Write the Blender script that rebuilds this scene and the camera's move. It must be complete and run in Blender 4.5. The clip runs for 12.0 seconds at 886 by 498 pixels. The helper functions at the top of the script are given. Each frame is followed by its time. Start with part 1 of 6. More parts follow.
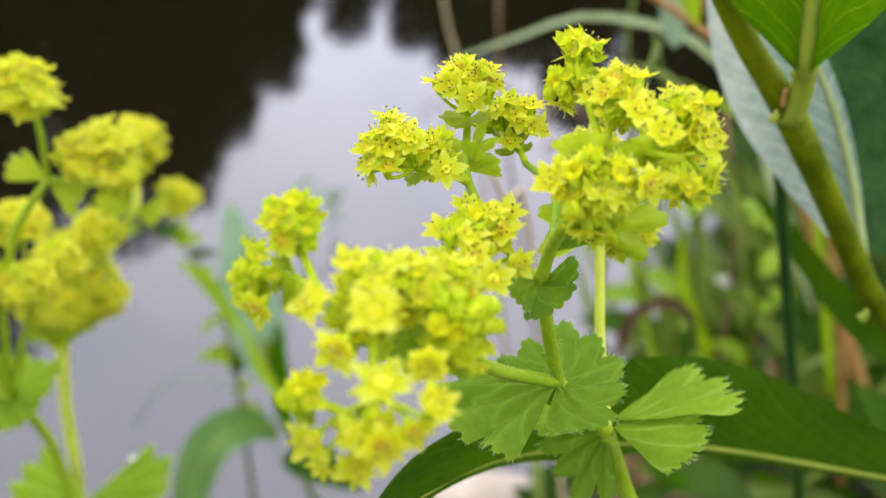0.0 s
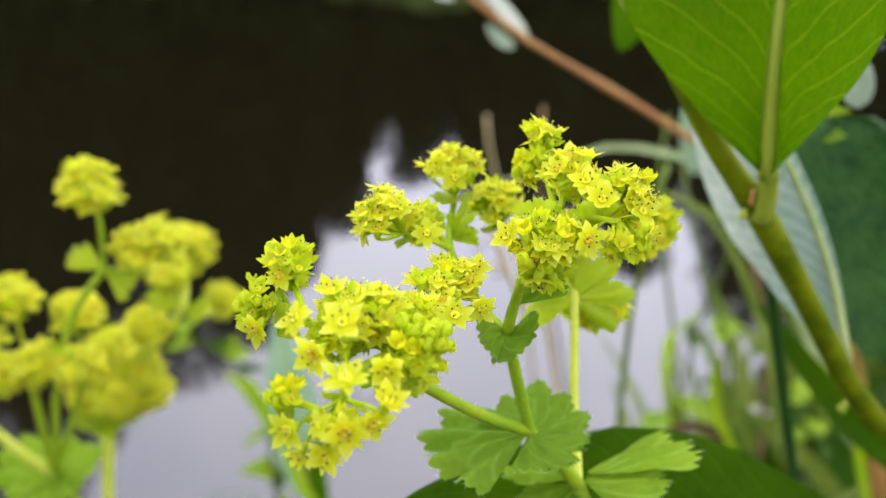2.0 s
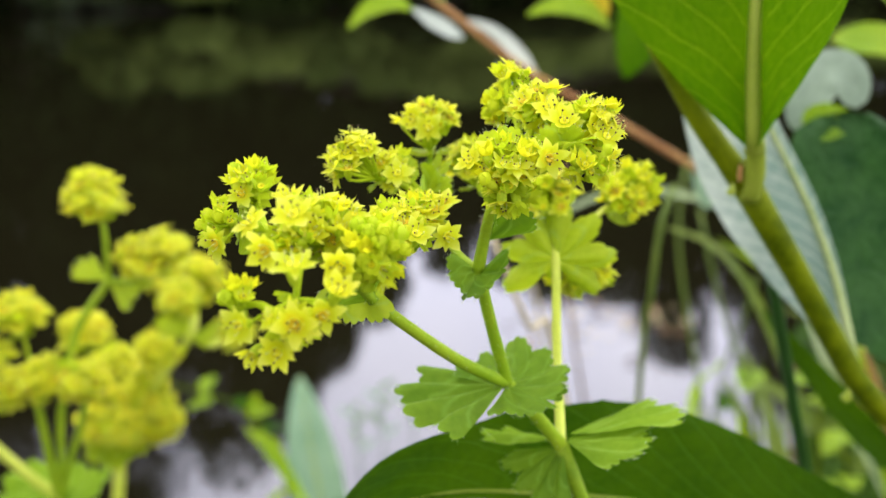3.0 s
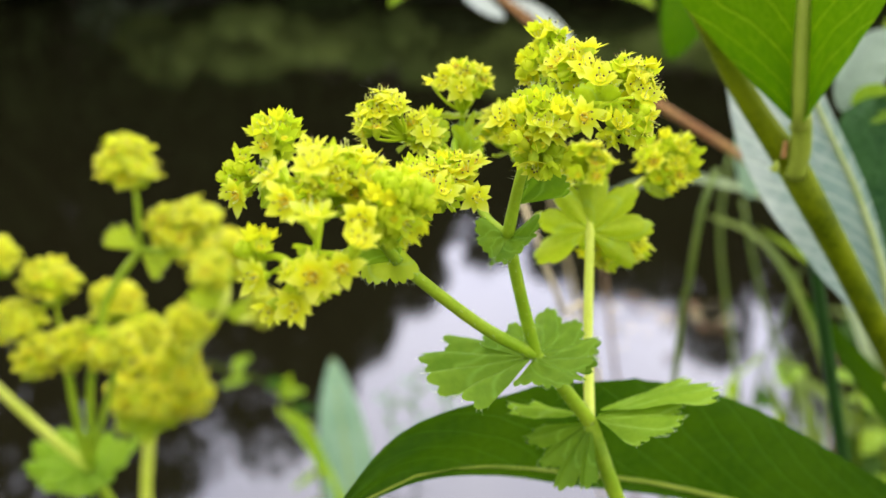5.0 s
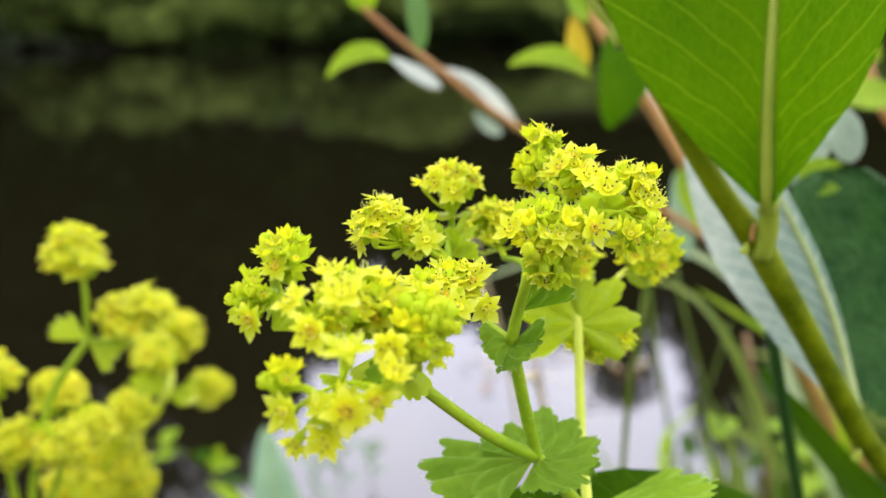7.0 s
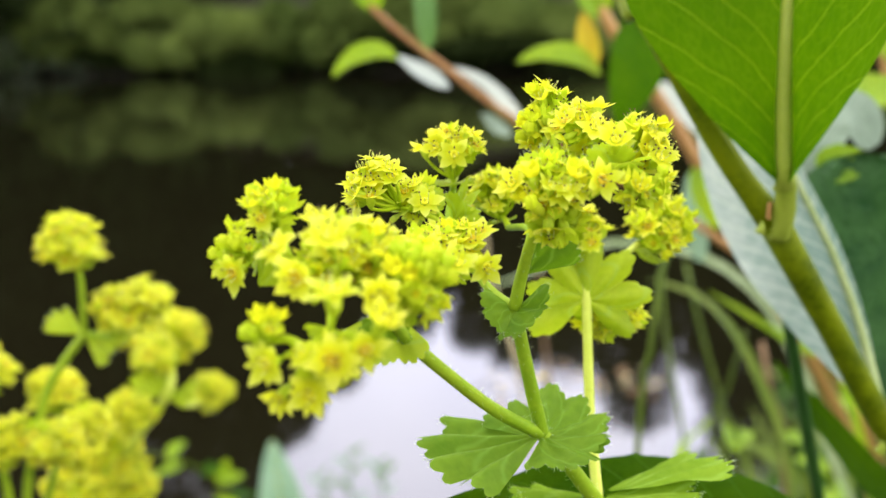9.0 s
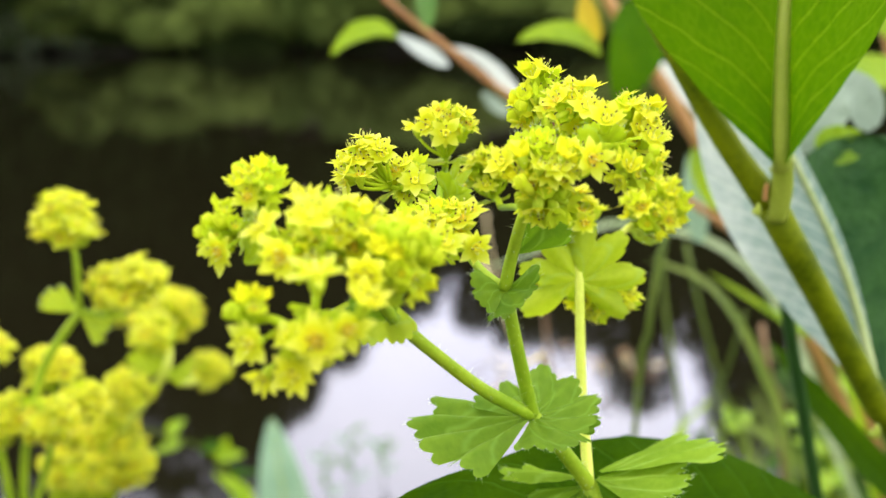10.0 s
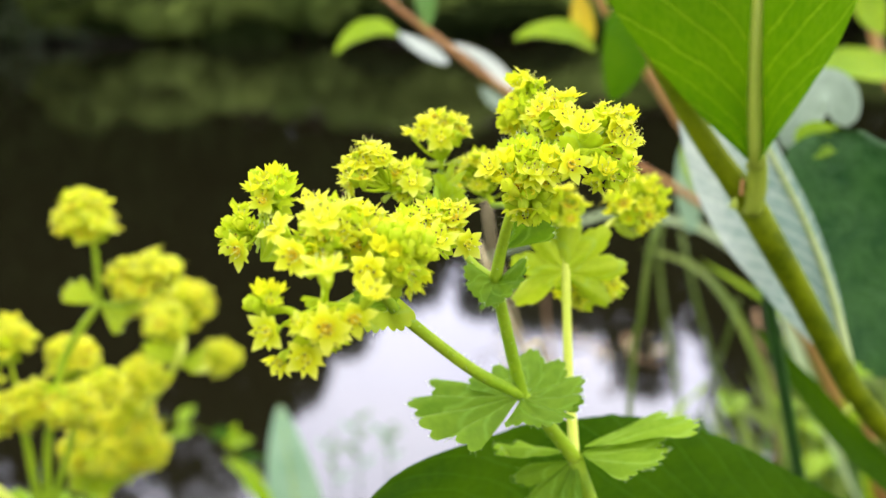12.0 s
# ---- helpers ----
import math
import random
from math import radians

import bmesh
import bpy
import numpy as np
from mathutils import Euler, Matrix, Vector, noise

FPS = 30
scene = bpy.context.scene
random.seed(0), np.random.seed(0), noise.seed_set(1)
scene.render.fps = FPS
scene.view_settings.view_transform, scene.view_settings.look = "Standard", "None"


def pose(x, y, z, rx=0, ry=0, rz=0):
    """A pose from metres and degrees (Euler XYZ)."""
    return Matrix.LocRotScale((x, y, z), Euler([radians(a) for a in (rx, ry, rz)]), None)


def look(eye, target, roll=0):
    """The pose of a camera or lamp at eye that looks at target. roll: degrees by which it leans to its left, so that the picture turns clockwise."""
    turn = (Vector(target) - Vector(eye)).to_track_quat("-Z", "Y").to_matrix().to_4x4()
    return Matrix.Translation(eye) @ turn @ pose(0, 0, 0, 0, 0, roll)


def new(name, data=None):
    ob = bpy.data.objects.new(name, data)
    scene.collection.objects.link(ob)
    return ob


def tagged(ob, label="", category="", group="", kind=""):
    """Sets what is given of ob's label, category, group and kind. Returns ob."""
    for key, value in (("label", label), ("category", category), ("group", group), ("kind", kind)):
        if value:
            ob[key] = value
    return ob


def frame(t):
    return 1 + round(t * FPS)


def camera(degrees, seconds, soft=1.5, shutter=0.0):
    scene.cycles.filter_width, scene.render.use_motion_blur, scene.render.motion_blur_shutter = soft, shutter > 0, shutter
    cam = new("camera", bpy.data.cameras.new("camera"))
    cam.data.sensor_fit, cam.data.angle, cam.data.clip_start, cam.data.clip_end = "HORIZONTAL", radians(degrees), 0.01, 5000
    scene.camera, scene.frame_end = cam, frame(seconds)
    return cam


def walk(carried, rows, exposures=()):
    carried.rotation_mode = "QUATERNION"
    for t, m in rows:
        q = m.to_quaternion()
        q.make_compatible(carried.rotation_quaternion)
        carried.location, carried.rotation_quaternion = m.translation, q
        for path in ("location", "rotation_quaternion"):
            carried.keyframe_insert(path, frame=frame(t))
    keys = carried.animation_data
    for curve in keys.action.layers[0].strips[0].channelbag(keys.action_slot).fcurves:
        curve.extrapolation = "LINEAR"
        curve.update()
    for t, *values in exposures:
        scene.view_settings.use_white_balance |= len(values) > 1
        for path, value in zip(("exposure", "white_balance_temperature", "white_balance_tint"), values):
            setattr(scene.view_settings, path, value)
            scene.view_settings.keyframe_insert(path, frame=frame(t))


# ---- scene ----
cam = camera(46.0, 12.0)
PATH = [
    (0, (0.00417, 0.00252, 0.39379), (-0.03745, 0.88439, -0.07587), -0.08),
    (0.1, (0.00423, 0.00116, 0.39449), (-0.05050, 0.88185, -0.07603), -0.50),
    (0.2, (0.00428, -0.00020, 0.39519), (-0.06533, 0.88072, -0.07292), -0.98),
    (0.3, (0.00434, -0.00156, 0.39589), (-0.06411, 0.87951, -0.07211), -1.01),
    (0.4, (0.00439, -0.00292, 0.39659), (-0.05332, 0.87853, -0.07215), -0.73),
    (0.5, (0.00445, -0.00428, 0.39729), (-0.04617, 0.87687, -0.07283), -0.56),
    (0.6, (0.00441, -0.00524, 0.39816), (-0.05095, 0.87401, -0.07497), -0.62),
    (0.7, (0.00437, -0.00620, 0.39902), (-0.04987, 0.87780, -0.06529), -0.61),
    (0.8, (0.00433, -0.00717, 0.39989), (-0.04530, 0.87626, -0.06605), -0.34),
    (0.9, (0.00429, -0.00813, 0.40075), (-0.04290, 0.87913, -0.05809), -0.24),
    (1, (0.00425, -0.00909, 0.40162), (-0.04031, 0.87660, -0.06051), -0.11),
    (1.1, (0.00466, -0.00970, 0.40146), (-0.03796, 0.87985, -0.05339), -0.03),
    (1.2, (0.00507, -0.01031, 0.40130), (-0.03891, 0.87952, -0.05286), -0.02),
    (1.3, (0.00547, -0.01092, 0.40113), (-0.03975, 0.88129, -0.04821), -0.06),
    (1.4, (0.00588, -0.01153, 0.40097), (-0.04498, 0.88186, -0.04542), -0.17),
    (1.5, (0.00629, -0.01214, 0.40081), (-0.04745, 0.88299, -0.04174), -0.22),
    (1.6, (0.00776, -0.01284, 0.39917), (-0.06632, 0.87885, -0.04737), -0.47),
    (1.7, (0.00923, -0.01354, 0.39753), (-0.07419, 0.88193, -0.03970), -0.46),
    (1.8, (0.01070, -0.01423, 0.39590), (-0.08063, 0.89871, -0.00185), -0.36),
    (1.9, (0.01217, -0.01493, 0.39426), (-0.08915, 0.90981, 0.02739), -0.32),
    (2, (0.01364, -0.01563, 0.39262), (-0.08833, 0.91758, 0.04806), -0.07),
    (2.1, (0.01461, -0.01607, 0.39132), (-0.09522, 0.92113, 0.06027), -0.27),
    (2.2, (0.01557, -0.01652, 0.39001), (-0.09905, 0.92336, 0.06832), -0.29),
    (2.3, (0.01654, -0.01696, 0.38871), (-0.11443, 0.92404, 0.07667), -0.54),
    (2.4, (0.01750, -0.01741, 0.38740), (-0.11875, 0.92418, 0.07942), -0.51),
    (2.5, (0.01847, -0.01785, 0.38610), (-0.11579, 0.92787, 0.09015), -0.52),
    (2.6, (0.01847, -0.01785, 0.38610), (-0.10588, 0.92712, 0.08351), -0.24),
    (2.7, (0.02122, -0.01823, 0.38261), (-0.11460, 0.93059, 0.09749), -1.14),
    (4.3, (0.02170, -0.02626, 0.36964), (-0.13697, 0.93426, 0.14110), -0.55),
    (4.4, (0.02267, -0.02174, 0.37271), (-0.14257, 0.93131, 0.11896), 0.21),
    (4.5, (0.02267, -0.02174, 0.37271), (-0.15326, 0.92778, 0.11297), 0.20),
    (4.6, (0.02257, -0.02088, 0.37270), (-0.14866, 0.92920, 0.11188), 0.08),
    (4.7, (0.02247, -0.02002, 0.37270), (-0.14465, 0.92908, 0.10572), 0.20),
    (4.8, (0.02238, -0.01916, 0.37269), (-0.13798, 0.93198, 0.10882), 0.23),
    (4.9, (0.02228, -0.01830, 0.37269), (-0.14177, 0.93158, 0.10658), 0.08),
    (5, (0.02218, -0.01744, 0.37268), (-0.15533, 0.93034, 0.10774), -0.32),
    (5.1, (0.02171, -0.01728, 0.37278), (-0.16731, 0.92862, 0.10909), -0.41),
    (5.2, (0.02125, -0.01712, 0.37289), (-0.16425, 0.93093, 0.11445), -0.33),
    (5.3, (0.02078, -0.01696, 0.37299), (-0.15848, 0.93270, 0.11607), -0.22),
    (5.4, (0.02032, -0.01680, 0.37310), (-0.15462, 0.93328, 0.11474), -0.21),
    (5.5, (0.01985, -0.01664, 0.37320), (-0.14890, 0.93398, 0.11274), -0.02),
    (5.6, (0.01945, -0.01638, 0.37386), (-0.14550, 0.93374, 0.10917), 0.08),
    (5.7, (0.01906, -0.01613, 0.37453), (-0.13999, 0.93553, 0.11176), 0.18),
    (5.8, (0.01866, -0.01587, 0.37519), (-0.13345, 0.93736, 0.11402), 0.27),
    (5.9, (0.01827, -0.01562, 0.37586), (-0.11867, 0.94189, 0.12201), 0.59),
    (6, (0.01787, -0.01536, 0.37652), (-0.10766, 0.94354, 0.12206), 0.58),
    (6.1, (0.01688, -0.01502, 0.37675), (-0.09723, 0.94371, 0.11636), 0.92),
    (6.2, (0.01589, -0.01469, 0.37698), (-0.09113, 0.94478, 0.11627), 1.08),
    (6.3, (0.01491, -0.01435, 0.37720), (-0.08453, 0.94519, 0.11379), 1.24),
    (6.4, (0.01392, -0.01402, 0.37743), (-0.06894, 0.94642, 0.11155), 1.50),
    (6.5, (0.01293, -0.01368, 0.37766), (-0.05344, 0.94780, 0.11092), 1.73),
    (6.6, (0.01274, -0.01413, 0.37785), (-0.04908, 0.94853, 0.11433), 1.31),
    (6.7, (0.01256, -0.01459, 0.37805), (-0.05294, 0.94994, 0.12233), 0.94),
    (6.8, (0.01237, -0.01504, 0.37824), (-0.06558, 0.94968, 0.12677), 0.26),
    (6.9, (0.01219, -0.01550, 0.37844), (-0.07295, 0.95286, 0.14385), -0.21),
    (7, (0.01200, -0.01595, 0.37863), (-0.07871, 0.95477, 0.15622), -0.76),
    (7.1, (0.01200, -0.01595, 0.37863), (-0.08330, 0.95768, 0.17134), -0.97),
    (7.2, (0.01193, -0.01876, 0.37727), (-0.08803, 0.95921, 0.19402), -1.28),
    (8.8, (0.01419, -0.01325, 0.37137), (-0.09409, 0.95982, 0.16790), -0.43),
    (8.9, (0.01289, -0.01163, 0.37116), (-0.08618, 0.96328, 0.17182), -0.90),
    (9, (0.01289, -0.01163, 0.37116), (-0.09048, 0.96296, 0.17245), -0.96),
    (9.1, (0.01291, -0.01116, 0.37124), (-0.09251, 0.96258, 0.16946), -0.96),
    (9.2, (0.01293, -0.01069, 0.37132), (-0.08954, 0.96324, 0.16894), -0.95),
    (9.3, (0.01294, -0.01022, 0.37141), (-0.08609, 0.96359, 0.16672), -0.88),
    (9.4, (0.01296, -0.00975, 0.37149), (-0.08170, 0.96446, 0.16665), -0.86),
    (9.5, (0.01298, -0.00928, 0.37157), (-0.07713, 0.96536, 0.16672), -0.75),
    (9.6, (0.01321, -0.00957, 0.37145), (-0.07853, 0.96352, 0.16010), -0.93),
    (9.7, (0.01344, -0.00986, 0.37133), (-0.08702, 0.96205, 0.15852), -0.94),
    (9.8, (0.01367, -0.01016, 0.37120), (-0.08930, 0.96080, 0.15525), -0.85),
    (9.9, (0.01390, -0.01045, 0.37108), (-0.09118, 0.96022, 0.15485), -0.77),
    (10, (0.01413, -0.01074, 0.37096), (-0.09249, 0.95950, 0.15356), -0.69),
    (10.1, (0.01396, -0.01069, 0.37088), (-0.09113, 0.96021, 0.15569), -0.75),
    (10.2, (0.01378, -0.01064, 0.37080), (-0.08898, 0.96087, 0.15723), -0.79),
    (10.3, (0.01361, -0.01058, 0.37073), (-0.08885, 0.96087, 0.15676), -0.80),
    (10.5, (0.01326, -0.01048, 0.37057), (-0.08666, 0.96103, 0.15565), -0.77),
    (10.6, (0.01365, -0.01132, 0.37080), (-0.08675, 0.96019, 0.15612), -0.84),
    (10.7, (0.01404, -0.01217, 0.37103), (-0.09637, 0.95814, 0.15583), -0.85),
    (10.8, (0.01442, -0.01301, 0.37125), (-0.09544, 0.95756, 0.15695), -0.94),
    (10.9, (0.01481, -0.01386, 0.37148), (-0.09651, 0.95587, 0.15416), -0.88),
    (11, (0.01520, -0.01470, 0.37171), (-0.09439, 0.95602, 0.15795), -0.90),
    (11.1, (0.01529, -0.01538, 0.37218), (-0.08965, 0.95601, 0.15915), -0.76),
    (11.2, (0.01539, -0.01606, 0.37265), (-0.09074, 0.95490, 0.15825), -0.85),
    (11.3, (0.01548, -0.01674, 0.37311), (-0.09292, 0.95430, 0.16020), -0.94),
    (11.4, (0.01558, -0.01742, 0.37358), (-0.09995, 0.95227, 0.15830), -1.02),
    (11.5, (0.01567, -0.01810, 0.37405), (-0.09889, 0.95176, 0.15898), -1.12),
    (11.6, (0.01577, -0.01861, 0.37406), (-0.09823, 0.95170, 0.16074), -1.10),
    (11.7, (0.01587, -0.01913, 0.37407), (-0.09863, 0.95101, 0.16025), -1.13),
    (11.8, (0.01596, -0.01964, 0.37407), (-0.10171, 0.94838, 0.15252), -1.16),
    (11.9, (0.01606, -0.02016, 0.37408), (-0.09849, 0.94793, 0.15116), -1.21),
    (12, (0.01616, -0.02067, 0.37409), (-0.09453, 0.94649, 0.14531), -1.20),
]
walk(cam, [(t, look(eye, target, roll)) for t, eye, target, roll in PATH],
     [(0, -0.42), (1.5, -0.40), (2.0, -0.38), (2.5, -0.30), (4.5, -0.28), (5.5, -0.26), (7.0, -0.25), (9.0, -0.10), (10.5, -0.02), (12, -0.02)])

cam.data.dof.use_dof = True
cam.data.dof.focus_distance = 0.103
cam.data.dof.aperture_fstop = 23.0

# ---- world and light ----
world = bpy.data.worlds.new("overcast_sky")
scene.world = world
world.use_nodes = True
wt = world.node_tree
wt.nodes.clear()
w_out = wt.nodes.new("ShaderNodeOutputWorld")
w_bg = wt.nodes.new("ShaderNodeBackground")
w_sky = wt.nodes.new("ShaderNodeTexSky")
w_sky.sky_type = "NISHITA"
w_sky.sun_disc = False
w_sky.sun_elevation = radians(64)
w_sky.sun_rotation = radians(286)
w_sky.dust_density = 4.0
w_bg.inputs["Strength"].default_value = 0.15
w_cloud = wt.nodes.new("ShaderNodeBackground")
w_noise = wt.nodes.new("ShaderNodeTexNoise")
w_noise.inputs["Scale"].default_value = 3.0
w_noise.inputs["Detail"].default_value = 5.0
w_ramp = wt.nodes.new("ShaderNodeValToRGB")
w_ramp.color_ramp.elements[0].position, w_ramp.color_ramp.elements[0].color = 0.35, (0.79, 0.80, 0.88, 1)
w_ramp.color_ramp.elements[1].position, w_ramp.color_ramp.elements[1].color = 0.68, (1.04, 1.03, 1.03, 1)
w_co = wt.nodes.new("ShaderNodeTexCoord")
wt.links.new(w_co.outputs["Generated"], w_noise.inputs["Vector"])
wt.links.new(w_noise.outputs["Fac"], w_ramp.inputs["Fac"])
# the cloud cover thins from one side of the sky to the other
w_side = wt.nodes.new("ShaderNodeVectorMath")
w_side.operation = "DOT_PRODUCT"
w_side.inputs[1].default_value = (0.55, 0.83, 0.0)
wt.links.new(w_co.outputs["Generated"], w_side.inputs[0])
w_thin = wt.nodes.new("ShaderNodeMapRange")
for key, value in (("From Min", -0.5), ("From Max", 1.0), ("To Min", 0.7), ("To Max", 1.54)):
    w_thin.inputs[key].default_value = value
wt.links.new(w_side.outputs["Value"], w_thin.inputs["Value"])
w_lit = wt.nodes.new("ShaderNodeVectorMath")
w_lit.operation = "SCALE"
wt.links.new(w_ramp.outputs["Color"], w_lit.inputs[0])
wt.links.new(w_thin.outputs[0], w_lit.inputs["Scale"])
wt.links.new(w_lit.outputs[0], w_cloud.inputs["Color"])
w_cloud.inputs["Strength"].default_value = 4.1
w_mix = wt.nodes.new("ShaderNodeMixShader")
w_mix.inputs[0].default_value = 0.8
wt.links.new(w_sky.outputs["Color"], w_bg.inputs["Color"])
wt.links.new(w_bg.outputs[0], w_mix.inputs[1])
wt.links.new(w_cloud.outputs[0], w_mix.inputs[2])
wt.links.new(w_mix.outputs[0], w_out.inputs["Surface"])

sun_data = bpy.data.lights.new("sun", "SUN")
sun_data.energy, sun_data.angle, sun_data.color = 1.6, radians(25), (1.0, 0.97, 0.88)
sun = new("sun", sun_data)
sun.matrix_world = look((-1.7, 0.6, 4.0), (0, 0.1, 0.35))


# ---- materials ----
def node_mat(name):
    m = bpy.data.materials.new(name)
    m.use_nodes = True
    t = m.node_tree
    t.nodes.clear()
    out = t.nodes.new("ShaderNodeOutputMaterial")
    return m, t, out


def mottled(t, c1, c2, scale, fine, spread=0.12):
    """Two scales of noise between two colours, plus a little random tone per object."""
    co = t.nodes.new("ShaderNodeTexCoord")
    n1 = t.nodes.new("ShaderNodeTexNoise")
    n1.inputs["Scale"].default_value, n1.inputs["Detail"].default_value = scale, 3
    n2 = t.nodes.new("ShaderNodeTexNoise")
    n2.inputs["Scale"].default_value, n2.inputs["Detail"].default_value = fine, 4
    info = t.nodes.new("ShaderNodeObjectInfo")
    add = t.nodes.new("ShaderNodeMath")
    add.operation = "ADD"
    rnd = t.nodes.new("ShaderNodeMath")
    rnd.operation = "MULTIPLY_ADD"
    rnd.inputs[1].default_value, rnd.inputs[2].default_value = spread * 2, -spread
    sc = t.nodes.new("ShaderNodeMath")
    sc.operation = "MULTIPLY_ADD"
    sc.inputs[1].default_value, sc.inputs[2].default_value = 0.5, -0.25
    add2 = t.nodes.new("ShaderNodeMath")
    add2.operation = "ADD"
    ramp = t.nodes.new("ShaderNodeValToRGB")
    e = ramp.color_ramp.elements
    e[0].position, e[0].color, e[1].position, e[1].color = 0.3, (*c1, 1), 0.7, (*c2, 1)
    for n in (n1, n2):
        t.links.new(co.outputs["Object"], n.inputs["Vector"])
    t.links.new(n2.outputs["Fac"], sc.inputs[0])
    t.links.new(n1.outputs["Fac"], add.inputs[0])
    t.links.new(sc.outputs[0], add.inputs[1])
    t.links.new(info.outputs["Random"], rnd.inputs[0])
    t.links.new(add.outputs[0], add2.inputs[0])
    t.links.new(rnd.outputs[0], add2.inputs[1])
    t.links.new(add2.outputs[0], ramp.inputs["Fac"])
    return ramp.outputs["Color"], n2.outputs["Fac"]


def math_node(t, op, a, b=None, c=None):
    n = t.nodes.new("ShaderNodeMath")
    n.operation = op
    for i, v in enumerate((a, b, c)):
        if v is None:
            continue
        if isinstance(v, (int, float)):
            n.inputs[i].default_value = v
        else:
            t.links.new(v, n.inputs[i])
    return n.outputs[0]


def plant_mat(name, c1, c2, scale=120.0, fine=900.0, rough=0.5, through_light=0.35, tint=None, veins=0, slant=0.5,
              vein_col=None, vein_width=0.12, spread=0.12, bump=0.25, spec=0.35, bump_dist=0.0003, vein_mix=0.8):
    """Leaf, petal or stem: a Principled surface mixed with light that passes through. veins: side veins along a leaf's length."""
    m, t, out = node_mat(name)
    col, fac = mottled(t, c1, c2, scale, fine, spread)
    height = fac
    if veins:
        uv = t.nodes.new("ShaderNodeUVMap")
        sep = t.nodes.new("ShaderNodeSeparateXYZ")
        t.links.new(uv.outputs[0], sep.inputs[0])
        v = math_node(t, "ABSOLUTE", math_node(t, "MULTIPLY_ADD", sep.outputs[1], 2.0, -1.0))
        wob = t.nodes.new("ShaderNodeTexNoise")
        wob.inputs["Scale"].default_value = 5.0
        t.links.new(uv.outputs[0], wob.inputs["Vector"])
        bend = math_node(t, "POWER", v, 0.85)
        s = math_node(t, "MULTIPLY", math_node(t, "SUBTRACT", sep.outputs[0], math_node(t, "MULTIPLY", bend, slant)), float(veins))
        s = math_node(t, "ADD", s, math_node(t, "MULTIPLY", wob.outputs["Fac"], 0.7))
        tri_w = math_node(t, "PINGPONG", s, 0.5)
        mr = t.nodes.new("ShaderNodeMapRange")
        mr.interpolation_type = "SMOOTHSTEP"
        mr.inputs["From Min"].default_value, mr.inputs["From Max"].default_value = 0.0, vein_width
        mr.inputs["To Min"].default_value, mr.inputs["To Max"].default_value = 1.0, 0.0
        t.links.new(tri_w, mr.inputs["Value"])
        # net of small veins
        vor = t.nodes.new("ShaderNodeTexVoronoi")
        vor.feature = "DISTANCE_TO_EDGE"
        vor.inputs["Scale"].default_value = veins * 2.6
        t.links.new(uv.outputs[0], vor.inputs["Vector"])
        net = t.nodes.new("ShaderNodeMapRange")
        net.inputs["From Min"].default_value, net.inputs["From Max"].default_value = 0.0, 0.09
        net.inputs["To Min"].default_value, net.inputs["To Max"].default_value = 0.14, 0.0
        t.links.new(vor.outputs["Distance"], net.inputs["Value"])
        f = math_node(t, "MULTIPLY", math_node(t, "MAXIMUM", mr.outputs[0], net.outputs[0]), vein_mix)
        mix = t.nodes.new("ShaderNodeMix")
        mix.data_type = "RGBA"
        t.links.new(f, mix.inputs[0])
        t.links.new(col, mix.inputs[6])
        mix.inputs[7].default_value = (*(vein_col or c2), 1)
        col = mix.outputs[2]
        height = math_node(t, "SUBTRACT", math_node(t, "MULTIPLY", fac, 0.3), f)
    p = t.nodes.new("ShaderNodeBsdfPrincipled")
    p.inputs["Roughness"].default_value = rough
    p.inputs["Specular IOR Level"].default_value = spec
    t.links.new(col, p.inputs["Base Color"])
    b = t.nodes.new("ShaderNodeBump")
    b.inputs["Strength"].default_value, b.inputs["Distance"].default_value = bump, bump_dist
    t.links.new(height, b.inputs["Height"])
    t.links.new(b.outputs[0], p.inputs["Normal"])
    tr = t.nodes.new("ShaderNodeBsdfTranslucent")
    if tint:
        tm = t.nodes.new("ShaderNodeMix")
        tm.data_type = "RGBA"
        tm.blend_type = "MULTIPLY"
        tm.inputs[0].default_value = 1.0
        t.links.new(col, tm.inputs[6])
        tm.inputs[7].default_value = (*tint, 1)
        t.links.new(tm.outputs[2], tr.inputs["Color"])
    else:
        t.links.new(col, tr.inputs["Color"])
    mx = t.nodes.new("ShaderNodeMixShader")
    mx.inputs[0].default_value = through_light
    t.links.new(p.outputs[0], mx.inputs[1])
    t.links.new(tr.outputs[0], mx.inputs[2])
    t.links.new(mx.outputs[0], out.inputs["Surface"])
    return m




